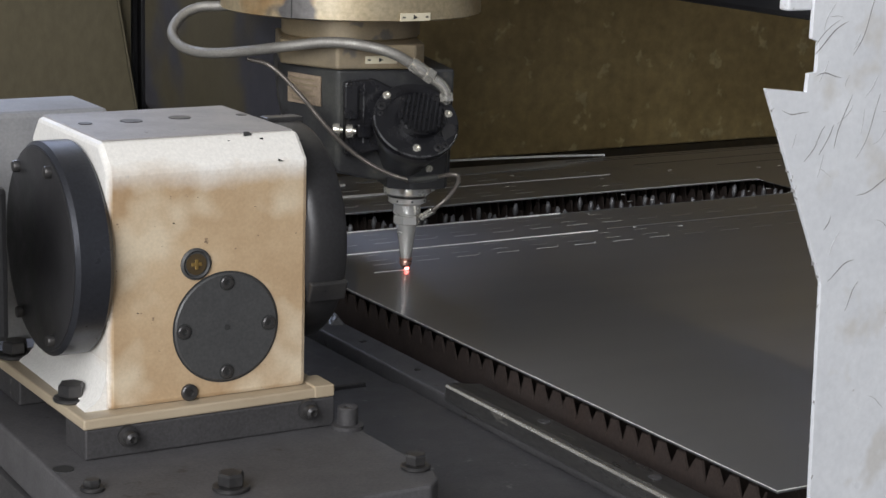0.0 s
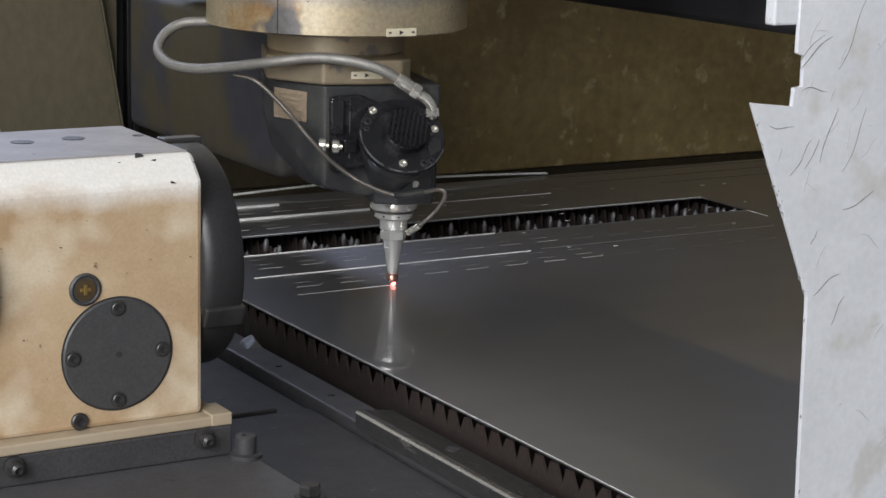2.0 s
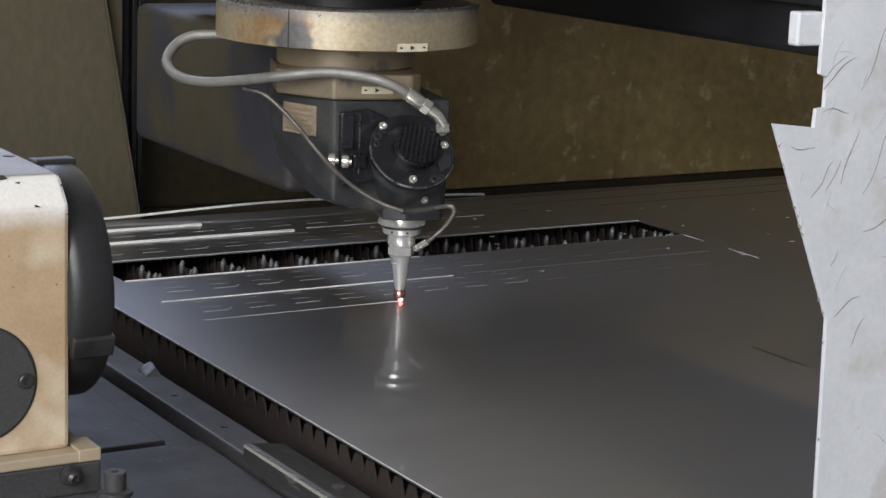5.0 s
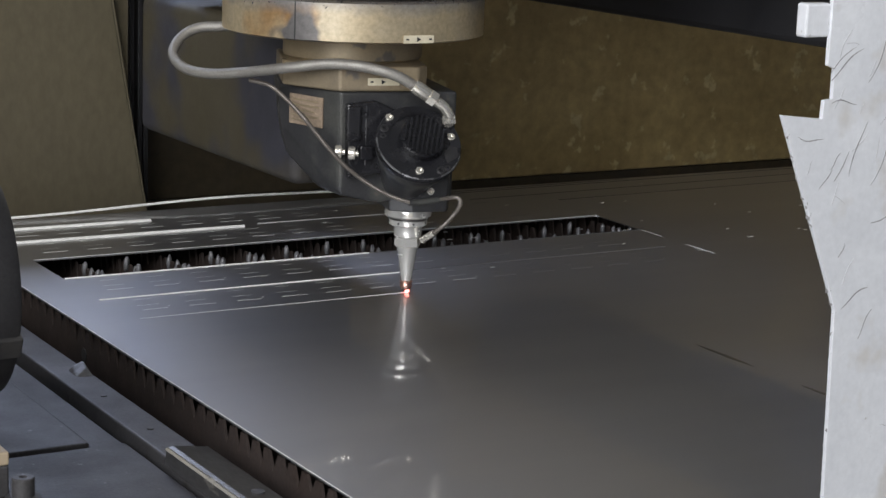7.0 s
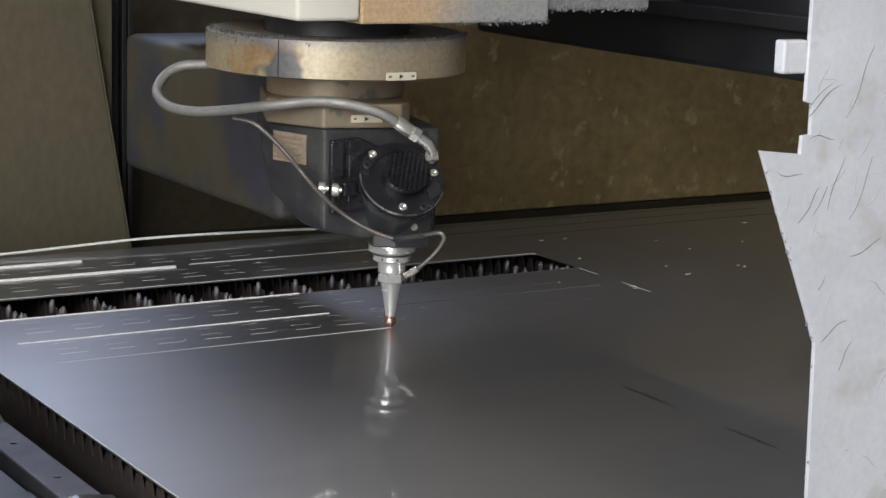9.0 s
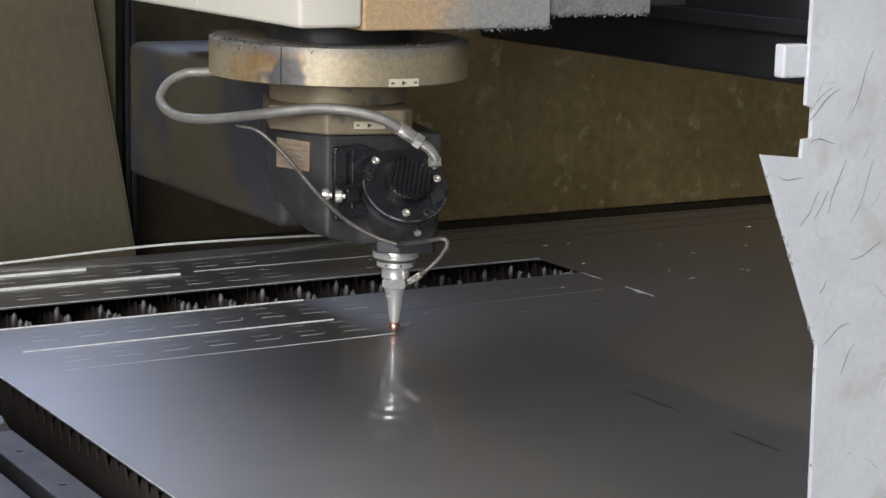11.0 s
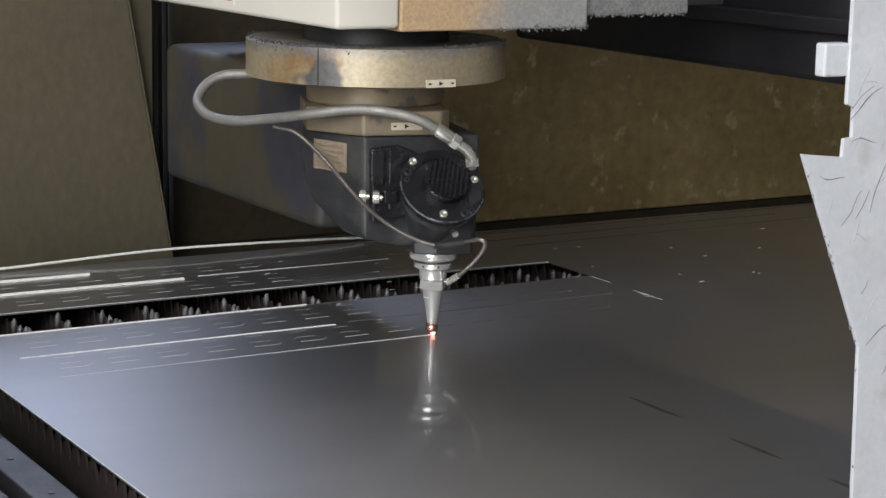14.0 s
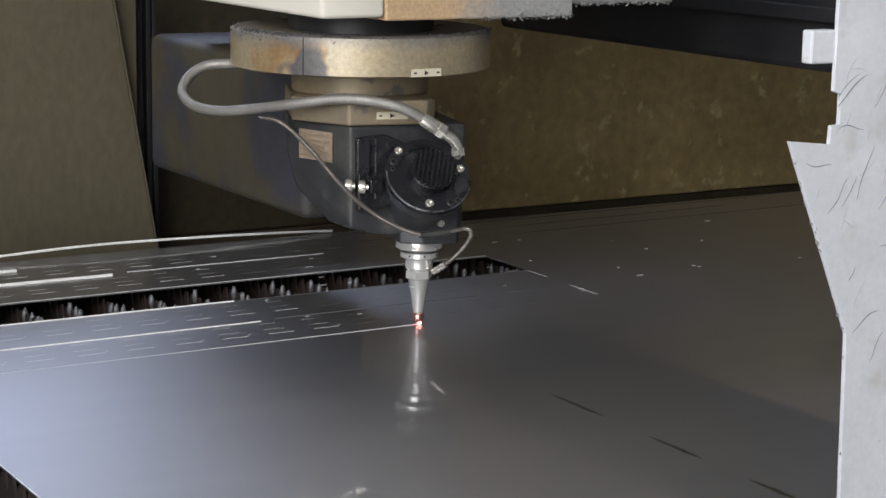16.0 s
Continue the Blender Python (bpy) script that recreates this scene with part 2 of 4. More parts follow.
# ---- building helpers ----


def empty(name, m=None):
    ob = new(name)
    ob.empty_display_size = 0.05
    if m is not None:
        ob.matrix_world = m
    return ob


def part(name, bm, material, parent=None, label="", at=None, smooth=False):
    me = bpy.data.meshes.new(name)
    bmesh.ops.recalc_face_normals(bm, faces=bm.faces)
    bm.to_mesh(me)
    bm.free()
    me.materials.append(material)
    if smooth:
        for p in me.polygons:
            p.use_smooth = True
        me.set_sharp_from_angle(angle=radians(40))
    ob = new(name, me)
    if parent is not None:
        ob.parent = parent
    if at is not None:
        ob.matrix_basis = at
    if label:
        ob["label"] = label
    return ob


def box(x0, x1, y0, y1, z0, z1, bevel=0.0, seg=2, bm=None):
    bm = bm or bmesh.new()
    r = bmesh.ops.create_cube(bm, size=1.0, matrix=Matrix.Translation(((x0 + x1) / 2, (y0 + y1) / 2, (z0 + z1) / 2)) @ Matrix.Diagonal(
        (x1 - x0, y1 - y0, z1 - z0, 1)))
    if bevel:
        bmesh.ops.bevel(bm, geom=list({e for v in r["verts"] for e in v.link_edges}), offset=bevel, segments=seg, affect="EDGES", profile=0.5)
    return bm


AXIS = {"z": Matrix.Identity(4), "x": Matrix.Rotation(radians(90), 4, "Y"), "y": Matrix.Rotation(radians(90), 4, "X")}


def lathe(profile, axis="z", seg=48, m=None):
    """A body of revolution from (radius, height) pairs; height runs along the axis (for y towards -y)."""
    bm = bmesh.new()
    rings = []
    for r, h in profile:
        rings.append([bm.verts.new((max(r, 1e-5) * math.cos(2 * math.pi * i / seg), max(r, 1e-5) * math.sin(2 * math.pi * i / seg), h)) for i in range(seg)])
    for a, b in zip(rings, rings[1:]):
        for i in range(seg):
            bm.faces.new((a[i], a[(i + 1) % seg], b[(i + 1) % seg], b[i]))
    bm.faces.new(rings[0][::-1])
    bm.faces.new(rings[-1])
    bm.transform((m or Matrix.Identity(4)) @ AXIS[axis])
    return bm


def cyl(r, h0, h1, axis="z", seg=32, bevel=0.0, m=None):
    b = min(bevel, r * 0.5)
    prof = [(r - b, h0), (r, h0 + b), (r, h1 - b), (r - b, h1)] if b else [(r, h0), (r, h1)]
    return lathe(prof, axis, seg, m)


def prism(points, y0, y1, bevel=0.0, plane="xz"):
    """A polygon in the xz, xy or yz plane, given depth along the third axis."""
    bm = bmesh.new()
    put = {"xz": lambda a, b, c: (a, c, b), "xy": lambda a, b, c: (a, b, c), "yz": lambda a, b, c: (c, a, b)}[plane]
    lo = [bm.verts.new(put(a, b, y0)) for a, b in points]
    hi = [bm.verts.new(put(a, b, y1)) for a, b in points]
    bm.faces.new(lo)
    bm.faces.new(hi[::-1])
    k = len(points)
    for i in range(k):
        bm.faces.new((lo[i], hi[i], hi[(i + 1) % k], lo[(i + 1) % k]))
    if bevel:
        bmesh.ops.recalc_face_normals(bm, faces=bm.faces)
        bmesh.ops.bevel(bm, geom=list(bm.edges), offset=bevel, segments=2, affect="EDGES", profile=0.5)
    return bm


def hull(points, bevel=0.0):
    bm = bmesh.new()
    for p in points:
        bm.verts.new(p)
    bmesh.ops.convex_hull(bm, input=list(bm.verts))
    loose = [v for v in bm.verts if not v.link_faces]
    bmesh.ops.delete(bm, geom=loose, context="VERTS")
    bmesh.ops.dissolve_limit(bm, angle_limit=radians(3), verts=list(bm.verts), edges=list(bm.edges))
    if bevel:
        bmesh.ops.bevel(bm, geom=list(bm.edges), offset=bevel, segments=2, affect="EDGES", profile=0.5)
    return bm


def smooth_path(points, n=12):
    """Catmull-Rom points through the given ones."""
    p = [Vector(q) for q in points]
    p = [2 * p[0] - p[1]] + p + [2 * p[-1] - p[-2]]
    out = []
    for i in range(1, len(p) - 2):
        for k in range(n):
            t = k / n
            out.append(0.5 * ((2 * p[i]) + (p[i + 1] - p[i - 1]) * t + (2 * p[i - 1] - 5 * p[i] + 4 * p[i + 1] - p[i + 2]) * t * t
                              + (3 * p[i] - p[i - 1] - 3 * p[i + 1] + p[i + 2]) * t ** 3))
    out.append(p[-2])
    return out


def tube(points, r, seg=14, n=12, rib=0.0):
    pts = smooth_path(points, n)
    bm = bmesh.new()
    up = Vector((0, 0, 1))
    rings = []
    for i, q in enumerate(pts):
        d = (pts[min(i + 1, len(pts) - 1)] - pts[max(i - 1, 0)]).normalized()
        s = d.cross(up)
        s = s.normalized() if s.length > 1e-3 else Vector((1, 0, 0))
        u = s.cross(d).normalized()
        rr = r * (1 + (rib if i % 2 else -rib))
        rings.append([bm.verts.new(q + rr * (math.cos(2 * math.pi * k / seg) * s + math.sin(2 * math.pi * k / seg) * u)) for k in range(seg)])
    for a, b in zip(rings, rings[1:]):
        for k in range(seg):
            bm.faces.new((a[k], a[(k + 1) % seg], b[(k + 1) % seg], b[k]))
    bm.faces.new(rings[0][::-1])
    bm.faces.new(rings[-1])
    return bm


def socket_screw(parent, r, m, material=None, name="socket_screw"):
    """A socket-head screw whose face looks along -y of m."""
    bm = lathe([(r, 0.0), (r, 0.35 * r), (0.85 * r, 0.5 * r), (0.48 * r, 0.5 * r), (0.45 * r, 0.1 * r)], "y", 20)
    return part(name, bm, material or M_BOLT, parent, "", m, True)


def hex_bolt(parent, af, h, m, washer=True, name="hex_bolt"):
    """A hexagon bolt standing up along z, with its washer, in one mesh."""
    bm = lathe([(af * 0.5, 0.004), (af * 0.577, 0.006), (af * 0.577, h - 0.002), (af * 0.5, h)], "z", 6)
    if washer:
        bmw = cyl(af * 0.78, 0.0, 0.004, "z", 28, 0.001)
        me = bpy.data.meshes.new("tmp")
        bmw.to_mesh(me)
        bmw.free()
        bm.from_mesh(me)
        bpy.data.meshes.remove(me)
    return part(name, bm, M_BOLT, parent, "", m)


MOVING = []
SHEET_X0, SHEET_X1, SHEET_Y0, SHEET_Y1 = -0.126, 2.40, -0.945, 0.668
SLOT = (-0.058, 0.930, 0.248, 0.374)

# ---- the hall ----


def build_hall():
    f = part("floor", box(-7, 8, -6.2, 6.2, -1.1, -1.0), M_FLOOR)
    tagged(f, "grey stained concrete floor of the workshop hall", "floor", kind="structure")
    # front wall with a window opening, side and back walls
    for name, b in (("wall_west", (-7.2, -7, -6.2, 6.2, -1.0, 6.0)), ("wall_east", (8, 8.2, -6.2, 6.2, -1.0, 6.0)),
                    ("wall_north", (-7, 8, 6.25, 6.45, -1.0, 6.0))):
        tagged(part(name, box(*b), M_HALL), "pale grey painted wall of the workshop hall", "wall", kind="structure")
    w = empty("wall_south")
    tagged(w, "pale grey painted hall wall with a tall open gate", "wall", kind="structure")
    for b in ((-7, -6.9, -6.4, -6.2, -1, 6), (-1.2, 8, -6.4, -6.2, -1, 6), (-6.9, -1.2, -6.4, -6.2, 4.9, 6.0)):
        part("wall_section", box(*b), M_HALL, w)
    tagged(part("ceiling", box(-7, 8, -6.2, 6.2, 6.0, 6.2), M_HALL), "pale grey ceiling of the workshop hall", "ceiling", kind="structure")


# ---- the machine's enclosure ----


def build_enclosure():
    back = empty("back_panel", pose(0, 1.0, -0.6))
    tagged(back, "olive brown sooted sheet steel back panel of the cutting machine", "machine panel")
    # Its height above the beam is unseen, set to block the far lamp.
    part("upper_sheet", box(0.46, 3.2, 0.0, 0.03, 0.548, 1.90, 0.004), M_WALL, back)
    part("upper_sheet", box(-0.20, 0.457, 0.004, 0.03, 0.548, 1.22, 0.004), M_WALLDARK, back, "dark brown sooted sheet, shade behind the arm in its colour")
    # Shade at the panel's foot is put into a darker sheet.
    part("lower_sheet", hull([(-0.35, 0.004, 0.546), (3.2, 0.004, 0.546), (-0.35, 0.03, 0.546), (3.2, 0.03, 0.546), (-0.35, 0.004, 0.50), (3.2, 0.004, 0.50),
                              (-0.35, 0.03, 0.0), (3.2, 0.03, 0.0), (-0.35, 0.004, 0.0), (3.2, 0.004, 0.0)], 0.003), M_WALLDARK, back, "lower sheet bent outwards, darkened for shade")
    # Unseen closing panel, made dark so the steel sheet reflects less there.
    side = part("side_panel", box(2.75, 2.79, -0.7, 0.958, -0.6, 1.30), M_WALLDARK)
    tagged(side, "unseen dark brown side panel that closes the machine", "machine panel")
    k = -0.1715
    z0, z1 = -0.6, 0.46
    left = empty("enclosure_panel", pose(0, 0.80, 0))
    e0, e1 = -0.054 + k * (z0 + 0.015), -0.054 + k * (z1 + 0.015)
    part("panel_sheet", prism([(-1.7, z0), (e0 - 0.004, z0), (e1 - 0.004, z1), (-1.7, z1)], 0.0, 0.012, 0.002), M_PANEL, left)
    part("folded_edge", prism([(e0 - 0.0038, z0), (e0, z0), (e1, z1), (e1 - 0.0038, z1)], 0.001, 0.024, 0.0008), M_PANEL, left)
    tagged(left, "khaki painted enclosure panel with a slanting edge", "machine panel")
    strip = part("cover_strip", prism([(-0.25, z0), (-0.079, z0), (-0.079, z1), (-0.25, z1)], 0.825, 0.835), M_PANEL)
    tagged(strip, "narrow khaki cover strip behind the enclosure panel", "machine panel")
    guide = empty("vertical_guide", pose(-0.045, 0.86, 0))
    tagged(guide, "pair of dark vertical guide rails beside the panel", "guide rail")
    for x in (-0.012, 0.003, 0.014):
        part("guide_bar", box(x - 0.004, x + 0.004, 0, 0.02, -0.6, 0.48, 0.001), M_DARK_STEEL, guide)
    beam = empty("cross_beam")
    tagged(beam, "black sooty cross beam under the machine roof", "beam")
    part("beam_body", box(0.756, 0.96, 0.00, 0.998, 0.316, 0.47, 0.01), M_BLACK, beam)
    # Plate added above the beam to keep daylight off the sheet's right.
    part("shade_plate", box(0.80, 3.0, 0.0, 0.56, 0.4725, 0.484, 0.002), M_BLACK, beam, "black plate added over the beam to shade the sheet")
    part("beam_lip", box(0.740, 0.757, 0.00, 0.998, 0.395, 0.42, 0.003), M_BLACK, beam)


def build_arm():
    a = empty("ram_arm")
    tagged(a, "blue grey steel ram arm with brown stains behind the head", "machine arm")
    part("arm_body", box(-0.108, 0.06, 0.14, 0.70, 0.131, 0.350, 0.016, 4), M_ARM, a, smooth=True)
    part("arm_nose", box(-0.06, 0.05, 0.10, 0.15, 0.16, 0.34, 0.02, 3), M_HEADBODY, a, smooth=True)


# ---- scratched white guard plate in front ----


def build_guard():
    g = empty("guard_plate", pose(0.0022, 0, 0))
    tagged(g, "white painted steel guard plate with notches and dark scratches", "guard plate")
    pts = [(-0.137, 0.013), (-0.142, 0.216), (-0.219, 0.393), (-0.174, 0.388), (-0.173, 0.404), (-0.164, 0.405), (-0.164, 0.431), (-0.172, 0.434),
           (-0.171, 0.58), (0.55, 0.58), (0.55, -0.75), (-0.120, -0.75)]
    part("plate", prism(pts, -1.0, -0.9955, 0.0004), M_GUARD, g)
    edge = [(-0.219, 0.393), (-0.142, 0.216), (-0.137, 0.013)]
    chips = random.Random(17)
    for _ in range(26):
        k = chips.choice((0, 0, 1))
        f = chips.random()
        x = edge[k][0] + (edge[k + 1][0] - edge[k][0]) * f
        z = edge[k][1] + (edge[k + 1][1] - edge[k][1]) * f
        part("edge_chip", hull([(x + chips.uniform(-0.0004, 0.0025), -1.0 + chips.uniform(-0.0005, 0.006), z + chips.uniform(-0.004, 0.004)) for _ in range(9)]), M_SCRATCH, g)
    part("stop_lug", box(-0.1985, -0.1715, -0.998, -0.985, 0.458, 0.487, 0.002), M_GUARD, g)
    rnd = random.Random(5)
    marks = [(-0.150, 0.434, 0.045, 38), (-0.148, 0.345, 0.03, 60), (-0.13, 0.36, 0.05, 70), (-0.165, 0.31, 0.03, 62), (-0.12, 0.225, 0.035, 30),
             (-0.15, 0.40, 0.03, -4), (-0.155, 0.35, 0.018, 55), (-0.14, 0.27, 0.014, 60), (-0.105, 0.20, 0.03, 62), (-0.118, 0.16, 0.012, -35),
             (-0.11, 0.10, 0.04, -38), (-0.12, 0.075, 0.03, 2), (-0.185, 0.372, 0.03, -6), (-0.11, 0.45, 0.07, 66), (-0.155, 0.438, 0.035, 40), (-0.10, 0.355, 0.06, 68), (-0.165, 0.335, 0.022, 50), (-0.09, 0.30, 0.04, 22), (-0.20, 0.36, 0.012, -70)]
    for _ in range(60):
        marks.append((rnd.uniform(-0.19, -0.02), rnd.uniform(0.02, 0.46), rnd.uniform(0.004, 0.030), rnd.choice((60, 50, 70, 5, -35, 40)) + rnd.uniform(-15, 15)))
    for i, (x, z, ln, an) in enumerate(marks):
        if x < -0.142 - 0.4 * (z - 0.216) + 0.5 * ln and z < 0.39:
            continue
        w = rnd.uniform(0.00022, 0.00048) if i < 19 else rnd.uniform(0.00010, 0.00024)
        b1, b2 = rnd.uniform(-0.10, 0.10) * ln, rnd.uniform(-0.04, 0.04) * ln
        line = []
        for k in range(13):
            f = k / 12
            line.append((ln * (f - 0.5), b1 * math.sin(math.pi * f) + b2 * math.sin(2 * math.pi * f), w * math.sin(math.pi * f) ** 0.6 * (0.7 + 0.6 * rnd.random()) + 0.00004))
        rim = [(u, v + t) for u, v, t in line] + [(u, v - t) for u, v, t in line[::-1]]
        part("scratch", prism(rim, -0.0003, 0.0003), M_SCRATCH if i < 19 else M_SCUFF, g, at=Matrix.Translation((x, -1.0, z)) @ Matrix.Rotation(radians(-an), 4, "Y"))


# ---- the cutting head ----


def build_head():
    h = empty("cutting_head", pose(0, 0, 0, 0, 0, -14))
    tagged(h, "dark cast laser cutting head with steel nozzle and braided hoses", "cutting head")
    # nozzle stack
    part("nozzle_tip", lathe([(0.002, 0.0035), (0.0055, 0.0045), (0.0085, 0.009), (0.0085, 0.0125), (0.0065, 0.0155)], seg=28), M_COPPER, h, "reddish copper nozzle tip", smooth=True)
    part("tip_collar", cyl(0.0092, 0.0150, 0.0172, seg=28, bevel=0.0006), M_COPPER, h, "thin dark copper collar", smooth=True)
    part("nozzle_cone", lathe([(0.0062, 0.0165), (0.0075, 0.020), (0.0145, 0.064), (0.0165, 0.066)], seg=40), M_NOZZLE, h, "long polished steel cone", smooth=True)
    part("nozzle_nut", lathe([(0.0155, 0.065), (0.0185, 0.067), (0.0185, 0.076), (0.0165, 0.079)], seg=6), M_NOZZLE, h)
    part("nozzle_sleeve", lathe([(0.0165, 0.0785), (0.019, 0.081), (0.0195, 0.093), (0.022, 0.096)], seg=40), M_NOZZLE, h, smooth=True)
    part("lower_ring", cyl(0.0265, 0.096, 0.1045, seg=48, bevel=0.0012), M_NOZZLE, h, smooth=True)
    part("ring_groove", cyl(0.0275, 0.1047, 0.1075, seg=48), M_BOLT, h)
    part("collar", lathe([(0.030, 0.1077), (0.0325, 0.110), (0.0325, 0.121), (0.031, 0.1235)], seg=48), M_NOZZLE, h, smooth=True)
    for a in range(0, 360, 45):
        part("pin_hole", cyl(0.0016, 0.0, 0.0006, "y", 10), M_INK, h, at=Matrix.Rotation(radians(a), 4, "Z") @ Matrix.Translation((0, -0.0266, 0.1005)))
    # castings
    part("lower_block", hull([(-0.046, -0.052, 0.190), (0.042, -0.052, 0.190), (-0.020, -0.066, 0.190), (0.036, -0.066, 0.190), (-0.040, -0.044, 0.1235), (0.043, -0.044, 0.1235), (-0.012, -0.058, 0.1235), (0.036, -0.058, 0.1235), (-0.044, 0.04, 0.180),
                              (0.043, 0.04, 0.180), (-0.04, 0.04, 0.1235), (0.043, 0.04, 0.1235)], 0.002), M_HEADBODY, h)
    part("main_casting", hull([(-0.113, -0.050, 0.285), (0.048, -0.050, 0.285), (0.05, 0.12, 0.285), (-0.15, 0.20, 0.285), (-0.172, 0.05, 0.285),
                               (-0.111, -0.048, 0.147), (-0.060, -0.048, 0.136), (0.046, -0.048, 0.140), (0.046, 0.08, 0.150), (-0.04, 0.10, 0.14), (-0.172, 0.052, 0.235), (-0.160, 0.05, 0.188),
                               (-0.128, -0.005, 0.150), (-0.10, 0.06, 0.142), (-0.14, 0.18, 0.19)], 0.004), M_HEADBODY, h)
    part("front_cover", prism([(-0.106, 0.270), (-0.066, 0.274), (-0.040, 0.262), (-0.030, 0.200), (-0.055, 0.180), (-0.104, 0.172)], -0.066, -0.049, 0.003),
         M_BLACKGLOSS, h, "black enamelled cover plate")
    part("side_clip", box(-0.108, -0.088, -0.072, -0.064, 0.222, 0.268, 0.003), M_BLACKGLOSS, h)
    # The slit's highlight is added as a pale strip.
    part("cover_slit", box(-0.0815, -0.0800, -0.0668, -0.064, 0.190, 0.268), M_WORNGLINT, h, "slit edge with its highlight painted pale")
    # the drive's round housing leans back, its flange faces up towards the front
    tilt = Matrix.Translation((-0.0201, -0.103, 0.221)) @ Matrix.Rotation(radians(-41), 4, "X")
    part("drive_housing", lathe([(0.030, -0.090), (0.043, -0.040), (0.0535, -0.013), (0.0545, -0.0045)], "y", 64), M_HEADBODY, h, "dark cast round drive housing", tilt, True)
    part("motor_flange", lathe([(0.0555, -0.004), (0.0570, -0.001), (0.0570, 0.006), (0.0550, 0.009), (0.041, 0.0094), (0.0405, 0.0075), (0.033, 0.0075)], "y", 72), M_BLACKGLOSS, h,
         "round black enamelled flange", tilt, True)
    # Highlight on the flange's lower rim, added as a pale worn arc.
    rim = bmesh.new()
    arc = [radians(k) for k in range(172, 339, 4)]
    rings = [[rim.verts.new((r * math.cos(k), -y, r * math.sin(k))) for r, y in ((0.0548, 0.0088), (0.0562, 0.0096), (0.0573, 0.0080), (0.0566, 0.0066))] for k in arc]
    for p0, p1 in zip(rings, rings[1:]):
        for k in range(4):
            rim.faces.new((p0[k], p0[(k + 1) % 4], p1[(k + 1) % 4], p1[k]))
    part("highlight_rim", rim, M_WORNGLINT, h, "worn rim with a painted highlight", tilt, True)
    knob = part("fin_cap", lathe([(0.0300, 0.006), (0.0300, 0.019), (0.0285, 0.0205)], "y", 48), M_BLACKGLOSS, h, "ribbed black round cap",
                tilt @ Matrix.Translation((0.003, 0, 0.0015)), True)
    for i in range(-4, 5):
        x = i * 0.0062
        ln = math.sqrt(max(0.0294 ** 2 - x * x, 1e-6))
        part("fin", box(x - 0.0017, x + 0.0017, -0.0255, -0.0195, -ln, ln, 0.0006, 1), M_BLACKGLOSS, knob, at=Matrix.Rotation(radians(17), 4, "Y"))
    for x, z in ((-0.0345, 0.0375), (0.0440, 0.007), (-0.007, -0.0440)):
        socket_screw(h, 0.0056, tilt @ Matrix.Translation((x, -0.009, z)), M_CHROME)
    for x, z, r in ((-0.047, 0.010, 0.0042), (-0.044, 0.021, 0.0060), (0.022, -0.044, 0.0062), (0.032, -0.0405, 0.0046), (0.032, 0.033, 0.0048)):
        socket_screw(h, r, tilt @ Matrix.Translation((x, -0.0082, z)), M_DARK_STEEL)
    part("flange_seal", prism([(0.032, -0.034), (0.048, -0.024), (0.050, -0.010), (0.040, -0.006), (0.030, -0.018)], -0.0100, -0.0088, 0.0003), M_DARK_STEEL, h, "smudged grey seal on the flange", tilt)
    socket_screw(h, 0.0045, Matrix.Translation((-0.083, -0.066, 0.257)), M_BLACKGLOSS)
    socket_screw(h, 0.0052, Matrix.Translation((0.012, -0.0615, 0.153)), M_CHROME)
    # knurled knobs on the cover's edge
    for x, z in ((-0.096, 0.207), (-0.114, 0.209)):
        part("knurled_knob", lathe([(0.0070, -0.0095), (0.0090, -0.0080), (0.0092, -0.0045), (0.0086, 0.0), (0.0040, 0.0008), (0.0040, 0.004)], "x", 20), M_CHROME, h, "small chrome knurled knob",
             Matrix.Translation((x, -0.0735, z)) @ Matrix.Rotation(radians(-18), 4, "Z"), True)
    part("knob_bracket", box(-0.090, -0.072, -0.075, -0.065, 0.198, 0.216, 0.002), M_BLACKGLOSS, h)
    # label on the slanted side
    d = Vector((-0.172, 0.05, 0)) - Vector((-0.113, -0.05, 0))
    an = math.degrees(math.atan2(d.y, d.x))
    lab = part("name_label", box(-0.032, 0.032, -0.0006, 0.0008, -0.020, 0.020), M_LABEL, h, "faded tan printed label",
               Matrix.Translation((-0.1445, 0.003, 0.253)) @ Matrix.Rotation(radians(an + 180), 4, "Z") @ Matrix.Translation((0, -0.0010, 0)))
    for z, w in ((0.013, 0.05), (0.006, 0.055), (-0.001, 0.045), (-0.008, 0.052), (-0.014, 0.03)):
        part("text_bar", box(-0.028, -0.028 + w, -0.0010, -0.0005, z - 0.0012, z + 0.0012), M_TAN, lab)
    # turret: tan plate, neck and the broad ring; the ring's axis stands behind the nozzle
    ax = Matrix.Rotation(radians(14), 4, "Z") @ Vector((-0.046, 0.088, 0))
    neck = Matrix.Translation(ax)
    part("turret_plate", prism([(-0.175, 0.02), (-0.115, -0.056), (-0.008, -0.056), (0.008, -0.04), (0.03, 0.12), (-0.15, 0.18)], 0.2855, 0.318, 0.003, "xy"), M_TAN, h, "heat tinted steel turret plate")
    part("turret_neck", cyl(0.095, 0.318, 0.3525, seg=64, bevel=0.003, m=neck), M_TAN, h, smooth=True)
    part("bearing_ring", lathe([(0.170, 0.3520), (0.178, 0.3545), (0.178, 0.403), (0.172, 0.4055), (0.120, 0.403)], seg=96, m=neck), M_RING, h, "dusty bronze rotary ring", smooth=True)
    rnd = random.Random(31)
    fuzz = bmesh.new()
    for _ in range(520):
        an = radians(rnd.uniform(150, 350)) if rnd.random() < 0.6 else radians(rnd.uniform(190, 225))
        rr = rnd.uniform(0.168, 0.1792)
